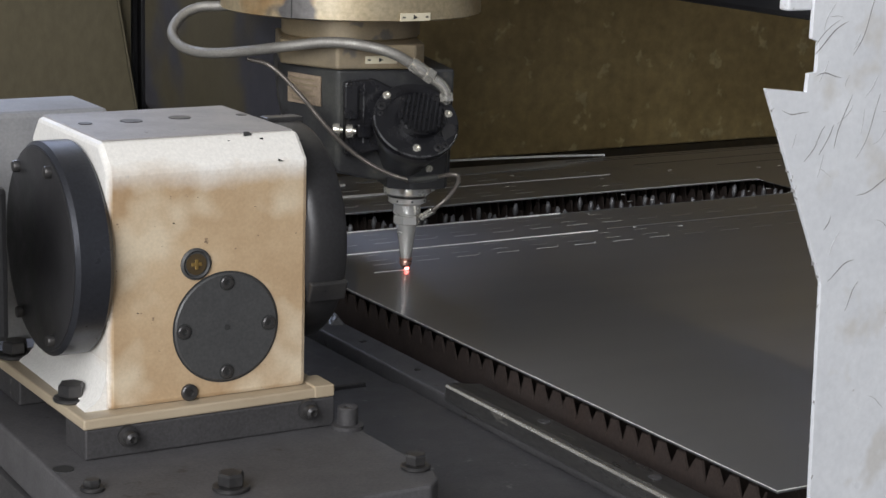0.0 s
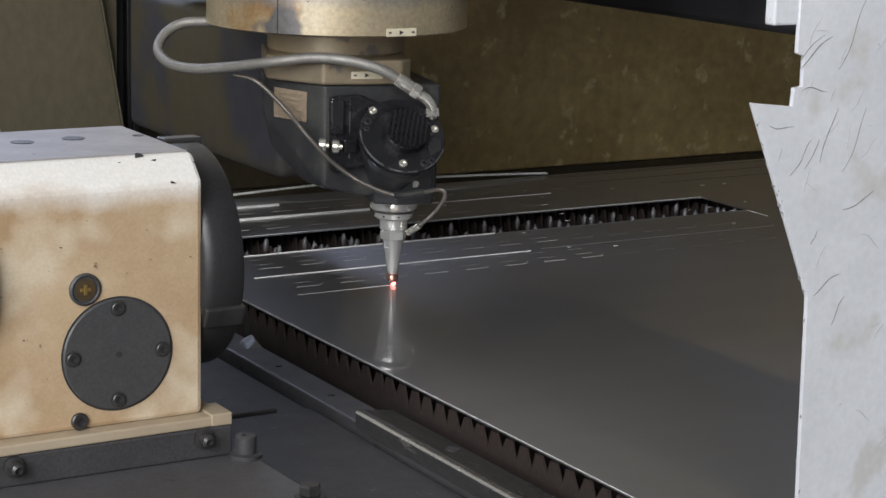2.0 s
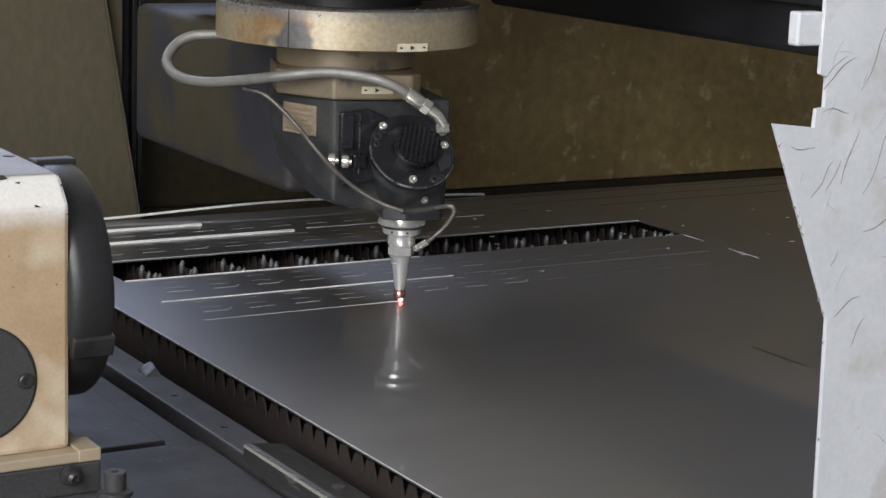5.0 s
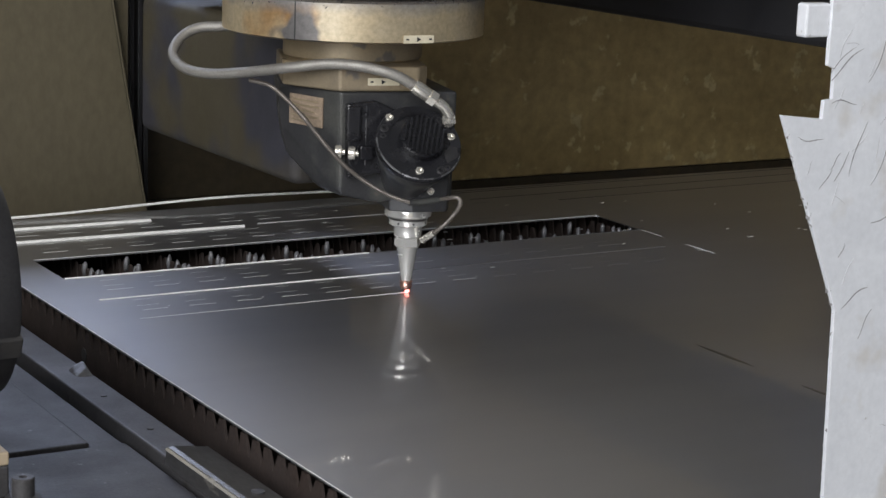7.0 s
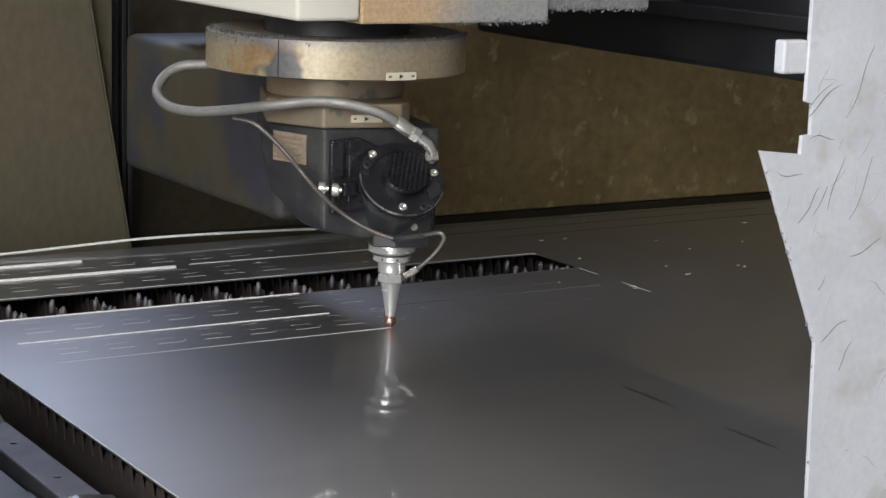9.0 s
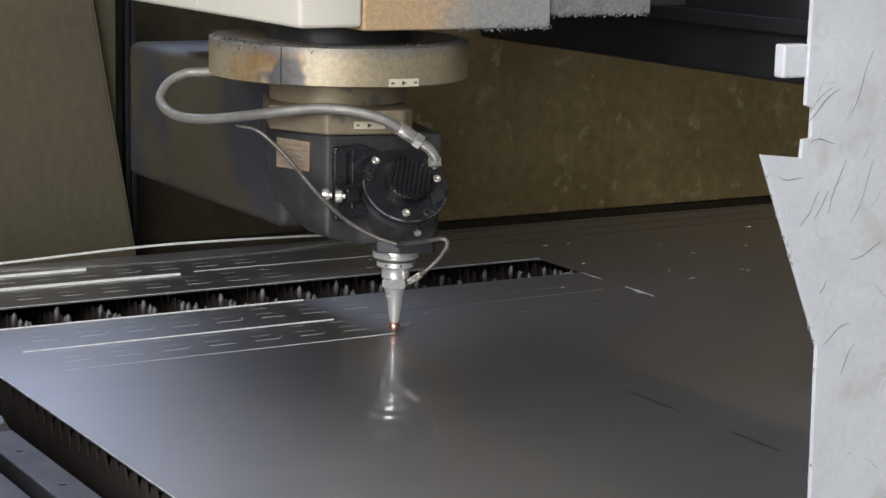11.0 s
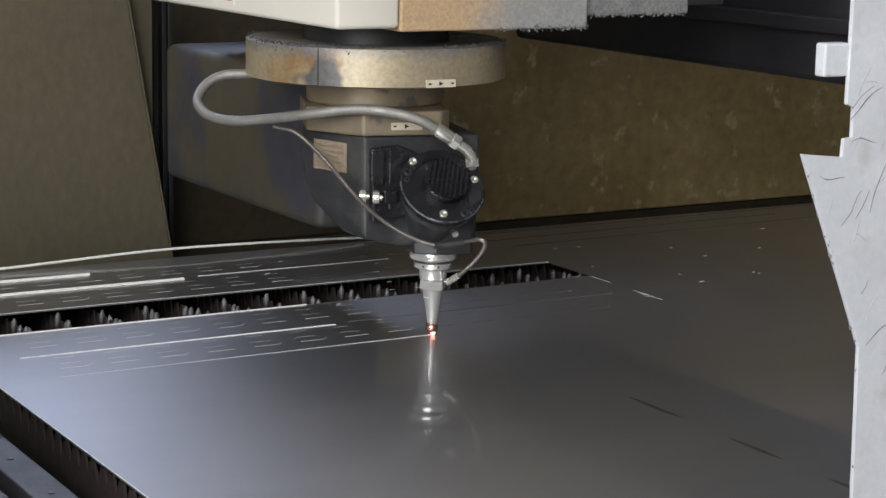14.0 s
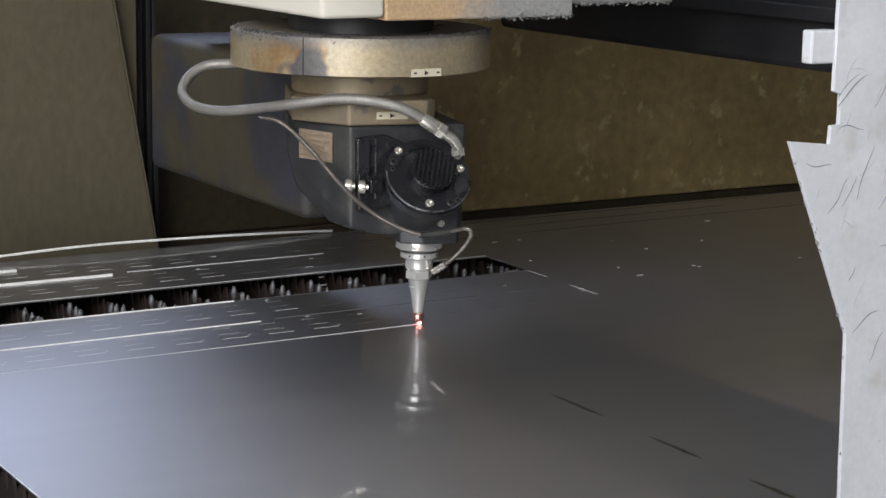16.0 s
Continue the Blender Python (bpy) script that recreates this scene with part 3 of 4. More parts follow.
        c0 = ax + Vector((rr * math.cos(an), rr * math.sin(an), 0.4035 + rnd.uniform(0.0, 0.0035) - (0.008 * rnd.random() ** 2 if rr > 0.1775 else 0.0)))
        v = [fuzz.verts.new(c0 + rnd.uniform(0.0008, 0.0026) * Vector((rnd.uniform(-1, 1), rnd.uniform(-1, 1), rnd.uniform(-0.8, 1)))) for _ in range(4)]
        for f in ((0, 1, 2), (0, 1, 3), (0, 2, 3), (1, 2, 3)):
            fuzz.faces.new([v[k] for k in f])
    tagged(part("dust_fringe", fuzz, M_DARKDUST, h, "fluffy grey dust on the ring's rim"), kind="stuff")
    part("ring_seam", box(-0.0007, 0.0007, -0.1786, -0.170, 0.354, 0.403), M_INK, h, at=neck @ Matrix.Rotation(radians(-39), 4, "Z"))
    part("upper_neck", cyl(0.100, 0.402, 0.432, seg=64, m=neck), M_DARK_STEEL, h, "dark steel upper neck", smooth=True)
    for rot, z, r in ((14, 0.3590, 0.1788),):
        tag = part("scale_tag", box(-0.0225, 0.0225, -0.0012, 0.0, -0.0052, 0.0052, 0.0004, 1), M_TAG, h, "ivory tag with a black arrow mark",
                   neck @ Matrix.Rotation(radians(rot), 4, "Z") @ Matrix.Translation((0, -r, z)))
        part("mark", prism([(-0.003, -0.003), (0.003, 0.0), (-0.003, 0.003)], -0.0018, -0.0011), M_INK, tag)
        part("mark", box(-0.019, -0.015, -0.0018, -0.0011, -0.001, 0.001), M_INK, tag)
        part("mark", box(0.015, 0.019, -0.0018, -0.0011, -0.001, 0.001), M_INK, tag)
    tag = part("scale_tag", box(-0.0215, 0.0215, -0.0012, 0.0, -0.005, 0.005, 0.0004, 1), M_TAG, h, "ivory tag with a black arrow mark", Matrix.Translation((-0.056, -0.0565, 0.2985)))
    part("mark", prism([(-0.003, -0.003), (0.003, 0.0), (-0.003, 0.003)], -0.0018, -0.0011), M_INK, tag)
    part("mark", box(-0.018, -0.014, -0.0018, -0.0011, -0.001, 0.001), M_INK, tag)
    # hoses, given in the place's axes
    inv = Matrix.Rotation(radians(14), 4, "Z")
    hose = [(-0.150, 0.20, 0.350), (-0.181, 0.220, 0.347), (-0.209, 0.236, 0.344), (-0.235, 0.237, 0.331), (-0.254, 0.220, 0.311), (-0.254, 0.181, 0.296), (-0.237, 0.135, 0.293),
            (-0.210, 0.085, 0.300), (-0.182, 0.023, 0.312), (-0.140, -0.025, 0.322), (-0.107, -0.057, 0.321), (-0.073, -0.079, 0.312), (-0.044, -0.088, 0.296)]
    part("supply_hose", tube(hose, 0.0071, n=16, rib=0.02), M_HOSE, h, "thick grey braided hose", inv, True)
    d = Vector((0.029, -0.009, -0.020)).normalized()
    fit_m = inv @ Matrix.Translation((-0.044, -0.088, 0.296)) @ d.to_track_quat("Z", "Y").to_matrix().to_4x4()
    part("hose_ferrule", lathe([(0.0088, -0.006), (0.0095, 0.0), (0.0095, 0.016), (0.0085, 0.018)], seg=24), M_CHROME, h, at=fit_m, smooth=True)
    part("hose_nut", lathe([(0.0095, 0.018), (0.0108, 0.019), (0.0108, 0.029), (0.0095, 0.030)], seg=6), M_CHROME, h, "brassy hexagon nut", fit_m)
    part("hose_elbow", tube([(-0.020, -0.095, 0.279), (-0.008, -0.098, 0.270), (0.000, -0.098, 0.258), (0.002, -0.092, 0.246)], 0.0072, n=8), M_CHROME, h, "chrome pipe elbow", inv, True)
    part("elbow_nut", cyl(0.0098, -0.006, 0.006, seg=6, bevel=0.001), M_CHROME, h, at=inv @ Matrix.Translation((0.001, -0.096, 0.253)) @ Matrix.Rotation(radians(-12), 4, "X"))
    mini = [(-0.196, 0.097, 0.288), (-0.179, 0.062, 0.282), (-0.163, 0.010, 0.253), (-0.148, -0.043, 0.215), (-0.127, -0.074, 0.186), (-0.089, -0.091, 0.160),
            (-0.045, -0.097, 0.145), (-0.014, -0.103, 0.149), (0.011, -0.106, 0.151), (0.025, -0.093, 0.138), (0.027, -0.065, 0.113), (0.020, -0.041, 0.092), (0.012, -0.027, 0.081)]
    part("sensor_cable", tube(mini, 0.0028, seg=10, n=40, rib=0.12), M_CONDUIT, h, "thin ribbed steel conduit", inv, True)
    part("cable_sleeve", tube([(-0.055, -0.0965, 0.1465), (-0.035, -0.099, 0.1465), (-0.014, -0.103, 0.149)], 0.0042, n=6), M_HEADBODY, h, "", inv, True)
    part("cable_plug", tube([(0.019, -0.039, 0.090), (0.014, -0.030, 0.083), (0.010, -0.022, 0.077)], 0.0046, n=6), M_CHROME, h, "", inv, True)


def build_carriage():
    c = empty("head_carriage")
    tagged(c, "white enamelled carriage housing with a dust caked underside", "machine housing")
    part("housing", box(-0.203, -0.112, -0.098, 0.62, 0.432, 1.6, 0.006, 3), M_BOX, c, smooth=True)
    part("front_cover", box(-0.111, 0.177, -0.098, 0.62, 0.4275, 0.56, 0.003), M_ORANGE, c, "orange brown cover caked with grey dust")
    # Unseen upper carriage, made white so its reflection brightens the steel sheet.
    part("unseen_upper_housing", box(-0.111, 0.350, -0.096, 0.62, 0.5625, 1.6, 0.004), M_BOX, c)
    part("side_cover", box(0.1785, 0.350, -0.092, 0.55, 0.443, 0.56, 0.003), M_BOXDUST, c, "grey dust caked cover")
    part("bracket", box(0.351, 0.415, -0.088, 0.40, 0.454, 1.6, 0.003), M_DARK_STEEL, c)
    bm = bmesh.new()
    rnd = random.Random(21)
    for _ in range(420):
        x = rnd.uniform(0.03, 0.35)
        z = 0.4275 if x < 0.177 else 0.443
        c0 = Vector((x, (-0.098 if x < 0.177 else -0.092) + rnd.uniform(-0.002, 0.004), z + rnd.uniform(-0.001, 0.012 * rnd.random())))
        r = rnd.uniform(0.0010, 0.0028)
        v = [bm.verts.new(c0 + r * Vector((rnd.uniform(-1, 1), rnd.uniform(-1, 0.3), rnd.uniform(-1.6, 0.6)))) for _ in range(4)]
        for f in ((0, 1, 2), (0, 1, 3), (0, 2, 3), (1, 2, 3)):
            bm.faces.new([v[k] for k in f])
    tagged(part("dust_fringe", bm, M_BOXDUST, c, "fluffy grey dust fringe"), kind="stuff")
    lab = part("warning_label", box(-0.0008, 0.0, -0.035, 0.035, -0.02, 0.02), M_BOX, c, "white label with red print", pose(-0.2032, 0.245, 0.462))
    for z, w in ((0.010, 0.05), (0.003, 0.055), (-0.004, 0.05), (-0.011, 0.04)):
        part("text_bar", box(-0.0014, -0.0007, -0.028, -0.028 + w, z - 0.002, z + 0.002), M_RED, lab)


# ---- the moving table ----


def build_rotary():
    r = empty("rotary_unit", pose(-0.546, -0.476, 0))
    tagged(r, "cream painted rotary indexing unit with dark steel discs", "rotary unit")
    off = Matrix.Translation((0.546, 0.476, 0))

    def p(name, bm, m, label="", smooth=False, parent=None):
        bm.transform(off)
        return part(name, bm, m, parent or r, label, None, smooth)

    p("gearbox_body", prism([(-0.583, 0.046), (-0.583, 0.279), (-0.560, 0.303), (-0.385, 0.303), (-0.365, 0.28), (-0.365, 0.046)], -0.651, -0.442, 0.005, "yz"), M_CREAM,
      "stained cream painted housing")
    p("top_plate", box(-0.646, -0.447, -0.556, -0.385, 0.3025, 0.3045, 0.0008, 1), M_TOP, "greyish worn top")
    for x, y, rr in ((-0.626, -0.456, 0.007), (-0.577, -0.455, 0.0115), (-0.523, -0.450, 0.0115), (-0.456, -0.454, 0.006)):
        p("top_plug", cyl(rr, 0.304, 0.3052, seg=28, bevel=0.0004, m=Matrix.Translation((x, y, 0))), M_BOLT)
    # chipped paint along the upper edges
    rnd = random.Random(11)
    for x, y, z, sx in ((-0.497, -0.562, 0.3035, 0.010), (-0.486, -0.566, 0.2985, 0.005), (-0.473, -0.584, 0.2795, 0.006), (-0.4445, -0.570, 0.295, 0.004), (-0.4435, -0.583, 0.270, 0.003),
                        (-0.52, -0.566, 0.2985, 0.003), (-0.56, -0.5835, 0.2485, 0.002), (-0.50, -0.5835, 0.235, 0.002), (-0.585, -0.5835, 0.225, 0.003), (-0.455, -0.5835, 0.205, 0.002),
                        (-0.60, -0.5835, 0.10, 0.002), (-0.622, -0.5835, 0.14, 0.002), (-0.475, -0.5835, 0.16, 0.0015)):
        pts = [(x + rnd.uniform(-1, 1) * sx * 0.6, y + rnd.uniform(-1, 1) * 0.0007, z + rnd.uniform(-1, 1) * sx * 0.25) for _ in range(9)]
        p("paint_chip", hull(pts), M_INK)
    # base flange, plinth and fixings
    p("base_flange", prism([(-0.684, -0.602), (-0.424, -0.598), (-0.418, -0.345), (-0.690, -0.330)], 0.036, 0.0465, 0.002, "xy"), M_WHITE_DIRTY, "cream base flange with worn edges")
    p("plinth", box(-0.682, -0.4175, -0.600, -0.545, 0.0055, 0.0358, 0.002), M_DUSTY, "dusty iron front bar of the plinth")
    p("plinth", box(-0.682, -0.4175, -0.405, -0.335, 0.0055, 0.0358, 0.002), M_DUSTY, "dusty iron rear bar of the plinth")
    p("plinth_core", box(-0.655, -0.44, -0.544, -0.406, 0.0055, 0.0356, 0.002), M_DARK_STEEL)
    p("flange_step", box(-0.4395, -0.4170, -0.5990, -0.560, 0.0360, 0.0485, 0.0015), M_WHITE_DIRTY, "worn raised end of the flange")
    p("foot_fillet", prism([(-0.650, 0.046), (-0.674, 0.046), (-0.672, 0.049), (-0.664, 0.053), (-0.658, 0.060), (-0.654, 0.072), (-0.6515, 0.092), (-0.650, 0.092)], -0.578, -0.380, 0.0, "xz"), M_CREAM, "white concave foot", True)
    for x, y in ((-0.672, -0.362), (-0.672, -0.535)):
        hex_bolt(r, 0.023, 0.018, off @ Matrix.Translation((x, y, 0.0466)))
    for x, z in ((-0.640, 0.0255), (-0.449, 0.0265)):
        m = off @ Matrix.Translation((x, -0.601, z))
        part("grease_nipple", lathe([(0.010, -0.002), (0.010, 0.003), (0.0065, 0.004), (0.0065, 0.014), (0.0035, 0.016), (0.003, 0.012)], "y", 16), M_BOLT, r, "", m, True)
    # round cover on the front
    c = Matrix.Translation((-0.530, -0.583, 0.117))
    p("round_cover", lathe([(0.0545, -0.002), (0.0545, 0.0012), (0.053, 0.0025), (0.051, 0.0025), (0.0, 0.0025)], "y", 72, c), M_COVER, "dark grey round cover plate", True)
    p("cover_gap", lathe([(0.0562, -0.002), (0.0562, 0.0006), (0.054, 0.0006)], "y", 72, c), M_INK)
    for dx, dz in ((0, 0.045), (0, -0.045), (-0.045, 0), (0.045, 0)):
        socket_screw(r, 0.0066, off @ c @ Matrix.Translation((dx, -0.0016, dz)))
        part("screw_recess", lathe([(0.0082, 0.0), (0.0082, 0.0006), (0.006, 0.0006)], "y", 24), M_INK, r, "", off @ c @ Matrix.Translation((dx, -0.0022, dz)))
    part("centre_hole", cyl(0.0030, 0, 0.0008, "y", 16), M_INK, r, "", off @ c @ Matrix.Translation((0, -0.0024, 0)))
    sg = Matrix.Translation((-0.562, -0.583, 0.183))
    p("sight_glass", lathe([(0.0158, -0.002), (0.0158, 0.0016), (0.0135, 0.003), (0.012, 0.001), (0, 0.0008)], "y", 40, sg), M_COVER, "oil sight glass with a dark rim", True)
    part("sight_insert", lathe([(0.0105, 0), (0.0105, 0.0010), (0, 0.0012)], "y", 24), M_SIGHT, r, "dark oily glass", off @ sg @ Matrix.Translation((0, -0.0012, 0)))
    part("sight_cross", box(-0.0055, 0.0055, -0.0032, -0.002, -0.0018, 0.0018, 0.0005, 1), M_BRASS, r, "", off @ sg)
    part("sight_cross", box(-0.0018, 0.0018, -0.0034, -0.002, -0.0050, 0.0050, 0.0005, 1), M_BRASS, r, "", off @ sg)
    socket_screw(r, 0.0085, off @ Matrix.Translation((-0.569, -0.583, 0.055)))
    # flange on the outer side, chuck disc towards the table
    fl = Matrix.Translation((0, -0.496, 0.191))
    p("end_flange", lathe([(0.101, -0.688), (0.105, -0.684), (0.105, -0.655), (0.100, -0.650)], "x", 80, fl), M_FLANGE, "round blued steel end flange", True)
    p("flange_face", lathe([(0.0975, -0.6898), (0.0995, -0.6885), (0.0995, -0.6875)], "x", 80, fl), M_DARK_STEEL, "dark oily face", True)
    for a in (53, 115, 245, 305):
        m = off @ fl @ Matrix.Rotation(radians(a), 4, "X") @ Matrix.Translation((-0.6895, 0.091, 0)) @ Matrix.Rotation(radians(-90), 4, "Z")
        part("flange_screw", lathe([(0.006, 0.0), (0.006, 0.005), (0.005, 0.0065), (0.0025, 0.007)], "y", 18), M_BOLT, r, "", m, True)
    ck = Matrix.Translation((0, -0.478, 0.186))
    p("chuck_disc", lathe([(0.108, -0.444), (0.113, -0.440), (0.115, -0.432), (0.115, -0.406), (0.112, -0.401), (0.06, -0.400)], "x", 80, ck), M_DARK_STEEL, "thick dark chuck disc", True)
    for a in (-2, 112, 207):
        m = off @ ck @ Matrix.Rotation(radians(a), 4, "X")
        part("chuck_jaw", box(-0.441, -0.3995, -0.011, 0.011, 0.095, 0.1185, 0.002), M_BOLT, r, "", m)
    # motor at the rear
    p("motor_housing", box(-0.98, -0.562, -0.352, -0.250, 0.060, 0.303, 0.006), M_MOTOR, "grey painted motor housing")
    p("motor_shaft_box", box(-0.90, -0.752, -0.60, -0.42, 0.13, 0.275, 0.006), M_DARK_STEEL, "black drive box")
    MOVING.append(r)


def build_table():
    t = empty("machine_table", pose(0, 0, -0.041))
    tagged(t, "grimy iron machine table with ledge and joints", "machine table")
    p0 = lambda name, b, m, bev=0.002, label="": part(name, box(b[0], b[1], b[2], b[3], b[4] + 0.041, b[5] + 0.041, bev), m, t, label)
    p0("deck_plate", (-0.725, -0.206, -1.25, -0.352, -0.075, -0.0415), M_DUSTY)
    p0("deck_plate", (-0.725, -0.246, -0.349, 0.75, -0.075, -0.0375), M_DUSTY)
    p0("deck_plate", (-0.243, -0.206, -0.349, 0.75, -0.075, -0.0445), M_DUSTY)
    p0("ledge", (-0.194, -0.150, -1.25, 0.75, -0.085, -0.034), M_PLATE, 0.0025, "worn iron ledge")
    p0("apron", (-0.70, -0.66, -1.25, 0.75, -0.50, -0.0755), M_DARK_STEEL)
    p0("bed_floor", (-0.70, 2.5, -1.25, 0.85, -0.50, -0.46), M_DARK_STEEL)
    for y in (-0.30, -0.44):
        part("ledge_screw", cyl(0.004, 0, 0.0012, seg=16), M_BOLT, t, "", pose(-0.172, y + 0.1, 0.0069))
    # block with a knocked corner at the far end of the ledge
    part("clamp_lug", hull([(-0.172, -0.080, 0.006), (-0.151, -0.078, 0.006), (-0.174, -0.112, 0.006), (-0.153, -0.118, 0.006), (-0.168, -0.084, 0.013), (-0.154, -0.083, 0.019), (-0.158, -0.106, 0.016), (-0.170, -0.104, 0.010)], 0.0015),
         M_SLAG, t, "grey slag crusted clamp lug")
    MOVING.append(t)

    a = empty("adapter_plate", pose(-0.56, -0.60, -0.041))
    tagged(a, "worn iron adapter plate with hexagon bolts on the table", "machine plate")
    o = Matrix.Translation((0.56, 0.60, 0.041))
    bm = prism([(-0.724, -0.80), (-0.418, -0.80), (-0.402, -0.785), (-0.394, -0.765), (-0.398, -0.62), (-0.408, -0.595), (-0.408, -0.30), (-0.716, -0.30)], -0.041, 0.005, 0.003, "xy")
    bm.transform(o)
    part("plate", bm, M_PLATE, a)
    for x, y, s, h in ((-0.590, -0.730, 0.0225, 0.0165), (-0.4085, -0.752, 0.0185, 0.0150), (-0.704, -0.678, 0.0145, 0.0105)):
        hex_bolt(a, s, h, o @ Matrix.Translation((x, y, 0.0052)))
    part("tapped_hole", cyl(0.010, -0.0006, 0.0006, seg=24), M_INK, a, "", o @ Matrix.Translation((-0.708, -0.612, 0.0052)))
    part("locating_boss", lathe([(0.0165, 0.0), (0.0165, 0.004), (0.0105, 0.005), (0.0105, 0.0215), (0.0095, 0.0225), (0.004, 0.0225), (0.004, 0.018)], "z", 32), M_DUSTY, a, "dusty round locating boss", o @ Matrix.Translation((-0.4085, -0.612, 0.0052)), True)
    MOVING.append(a)

    g = empty("guide_rail", pose(-0.18, -0.80, -0.034))
    tagged(g, "polished steel angle rail lying on the table ledge", "guide rail")
    o = Matrix.Translation((0.18, 0.80, 0.034))
    bm = hull([(-0.206, -0.462, -0.034), (-0.150, -0.458, -0.034), (-0.205, -0.462, -0.0165), (-0.196, -0.460, -0.0150), (-0.155, -0.456, -0.022),
               (-0.206, -1.25, -0.034), (-0.150, -1.25, -0.034), (-0.205, -1.25, -0.0165), (-0.196, -1.25, -0.0150), (-0.155, -1.25, -0.022)], 0.0008)
    bm.transform(o)
    part("rail_bar", bm, M_RAIL, g)
    # Glint along the rail's edge, added as a thin chrome strip.
    part("rail_glint", hull([(x, y, z) for y in (-1.25, -0.463) for x, z in ((-0.2062, -0.0172), (-0.2045, -0.0150), (-0.2020, -0.0152), (-0.2052, -0.0188))]), M_CHROME, g, "bright strip added for the glint on the rail edge", o)
    for y in (-0.62, -0.82):
        part("rail_screw", cyl(0.007, 0, 0.0015, seg=20), M_DUSTY, g, "", o @ Matrix.Translation((-0.175, y, -0.0185)))
    MOVING.append(g)


def slat_mesh(y0, y1, pitch, depth, phase, tip, rnd):
    bm = bmesh.new()
    th = 0.0016
    top = []
    y = y0 + phase
    top.append((y0, -0.004))
    while y < y1 - pitch:
        j = rnd.uniform(-0.003, 0.003)
        d = depth * rnd.uniform(0.75, 1.1)
        top += [(y, -d), (y + pitch * 0.5 - tip + j, -0.0025), (y + pitch * 0.5 + tip + j, -0.0025)]
        y += pitch
    top.append((y1, -depth))
    # quads from tooth line to the slat's foot
    zb = -0.115
    n = len(top)
    rows = [[bm.verts.new((x, yy, zz)) for yy, zz in top] for x in (-th, th)]
    base = [[bm.verts.new((x, yy, zb)) for yy, zz in top] for x in (-th, th)]
    for i in range(n - 1):
        bm.faces.new((base[0][i], base[0][i + 1], rows[0][i + 1], rows[0][i]))
        bm.faces.new((base[1][i + 1], base[1][i], rows[1][i], rows[1][i + 1]))
        bm.faces.new((rows[0][i], rows[0][i + 1], rows[1][i + 1], rows[1][i]))
    return bm


def build_slats():
    s = empty("slat_grate", pose(0, 0, -0.12))
    tagged(s, "grate of rusty toothed slats under the steel sheet", "slat grate")
    rnd = random.Random(3)
    bm = slat_mesh(SHEET_Y0 + 0.02, SHEET_Y1 - 0.01, 0.0285, 0.025, 0.006, 0.0050, rnd)
    first = part("slat", bm, M_SLAT, s, at=pose(-0.1225, 0, 0.1165))
    part("slat_hole", cyl(0.0085, -0.0006, 0.0006, "x", 24), M_INK, first, "round black hole", pose(-0.0019, -0.008, -0.034))
    bm = slat_mesh(SHEET_Y0 + 0.02, SHEET_Y1 - 0.01, 0.0260, 0.030, 0.010, 0.0030, rnd)
    second = part("slat", bm, M_SLAT, s, "slag crusted slat", pose(-0.05, 0, 0.110))
    for i in range(1, 30):
        ob = new("slat", second.data)
        ob.parent, ob.matrix_basis = s, pose(-0.05 + 0.0655 * i, rnd.uniform(-0.004, 0.004), 0.110)
    # blunt slag lumps on the teeth that show in the opening
    lump_meshes = []
    for k in range(4):
        bm = bmesh.new()
        bmesh.ops.create_icosphere(bm, subdivisions=2, radius=1.0)
        for v in bm.verts:
            v.co = Vector((v.co.x * 0.0042, v.co.y * 0.0042, v.co.z * 0.0120)) * (1 + 0.35 * noise.noise(v.co * 2.2 + Vector((k * 7, 0, 0))))
        me = bpy.data.meshes.new("slag_lump")
        bm.to_mesh(me)
        bm.free()
        me.materials.append(M_SLAG)
        for p in me.polygons:
            p.use_smooth = True
        lump_meshes.append(me)
    for i in range(0, 16):
        for j in range(5):
            if rnd.random() < 0.10:
                continue
            ob = new("slag_lump", rnd.choice(lump_meshes))
            ob.parent = s
            ob.matrix_basis = pose(-0.05 + 0.0655 * i + rnd.uniform(-0.003, 0.003), 0.262 + 0.0250 * j + rnd.uniform(-0.004, 0.004), 0.12 - 0.0165 + rnd.uniform(-0.007, 0.003), 0, 0, rnd.uniform(0, 180))
    part("cross_bar", box(SHEET_X0 + 0.01, 2.3, 0.66, 0.672, -0.115 + 0.12, -0.02 + 0.12), M_SLAT, s)
    part("cross_bar", box(SHEET_X0 + 0.01, 2.3, -0.93, -0.922, -0.115 + 0.12, -0.03 + 0.12), M_SLAT, s)
    MOVING.append(s)


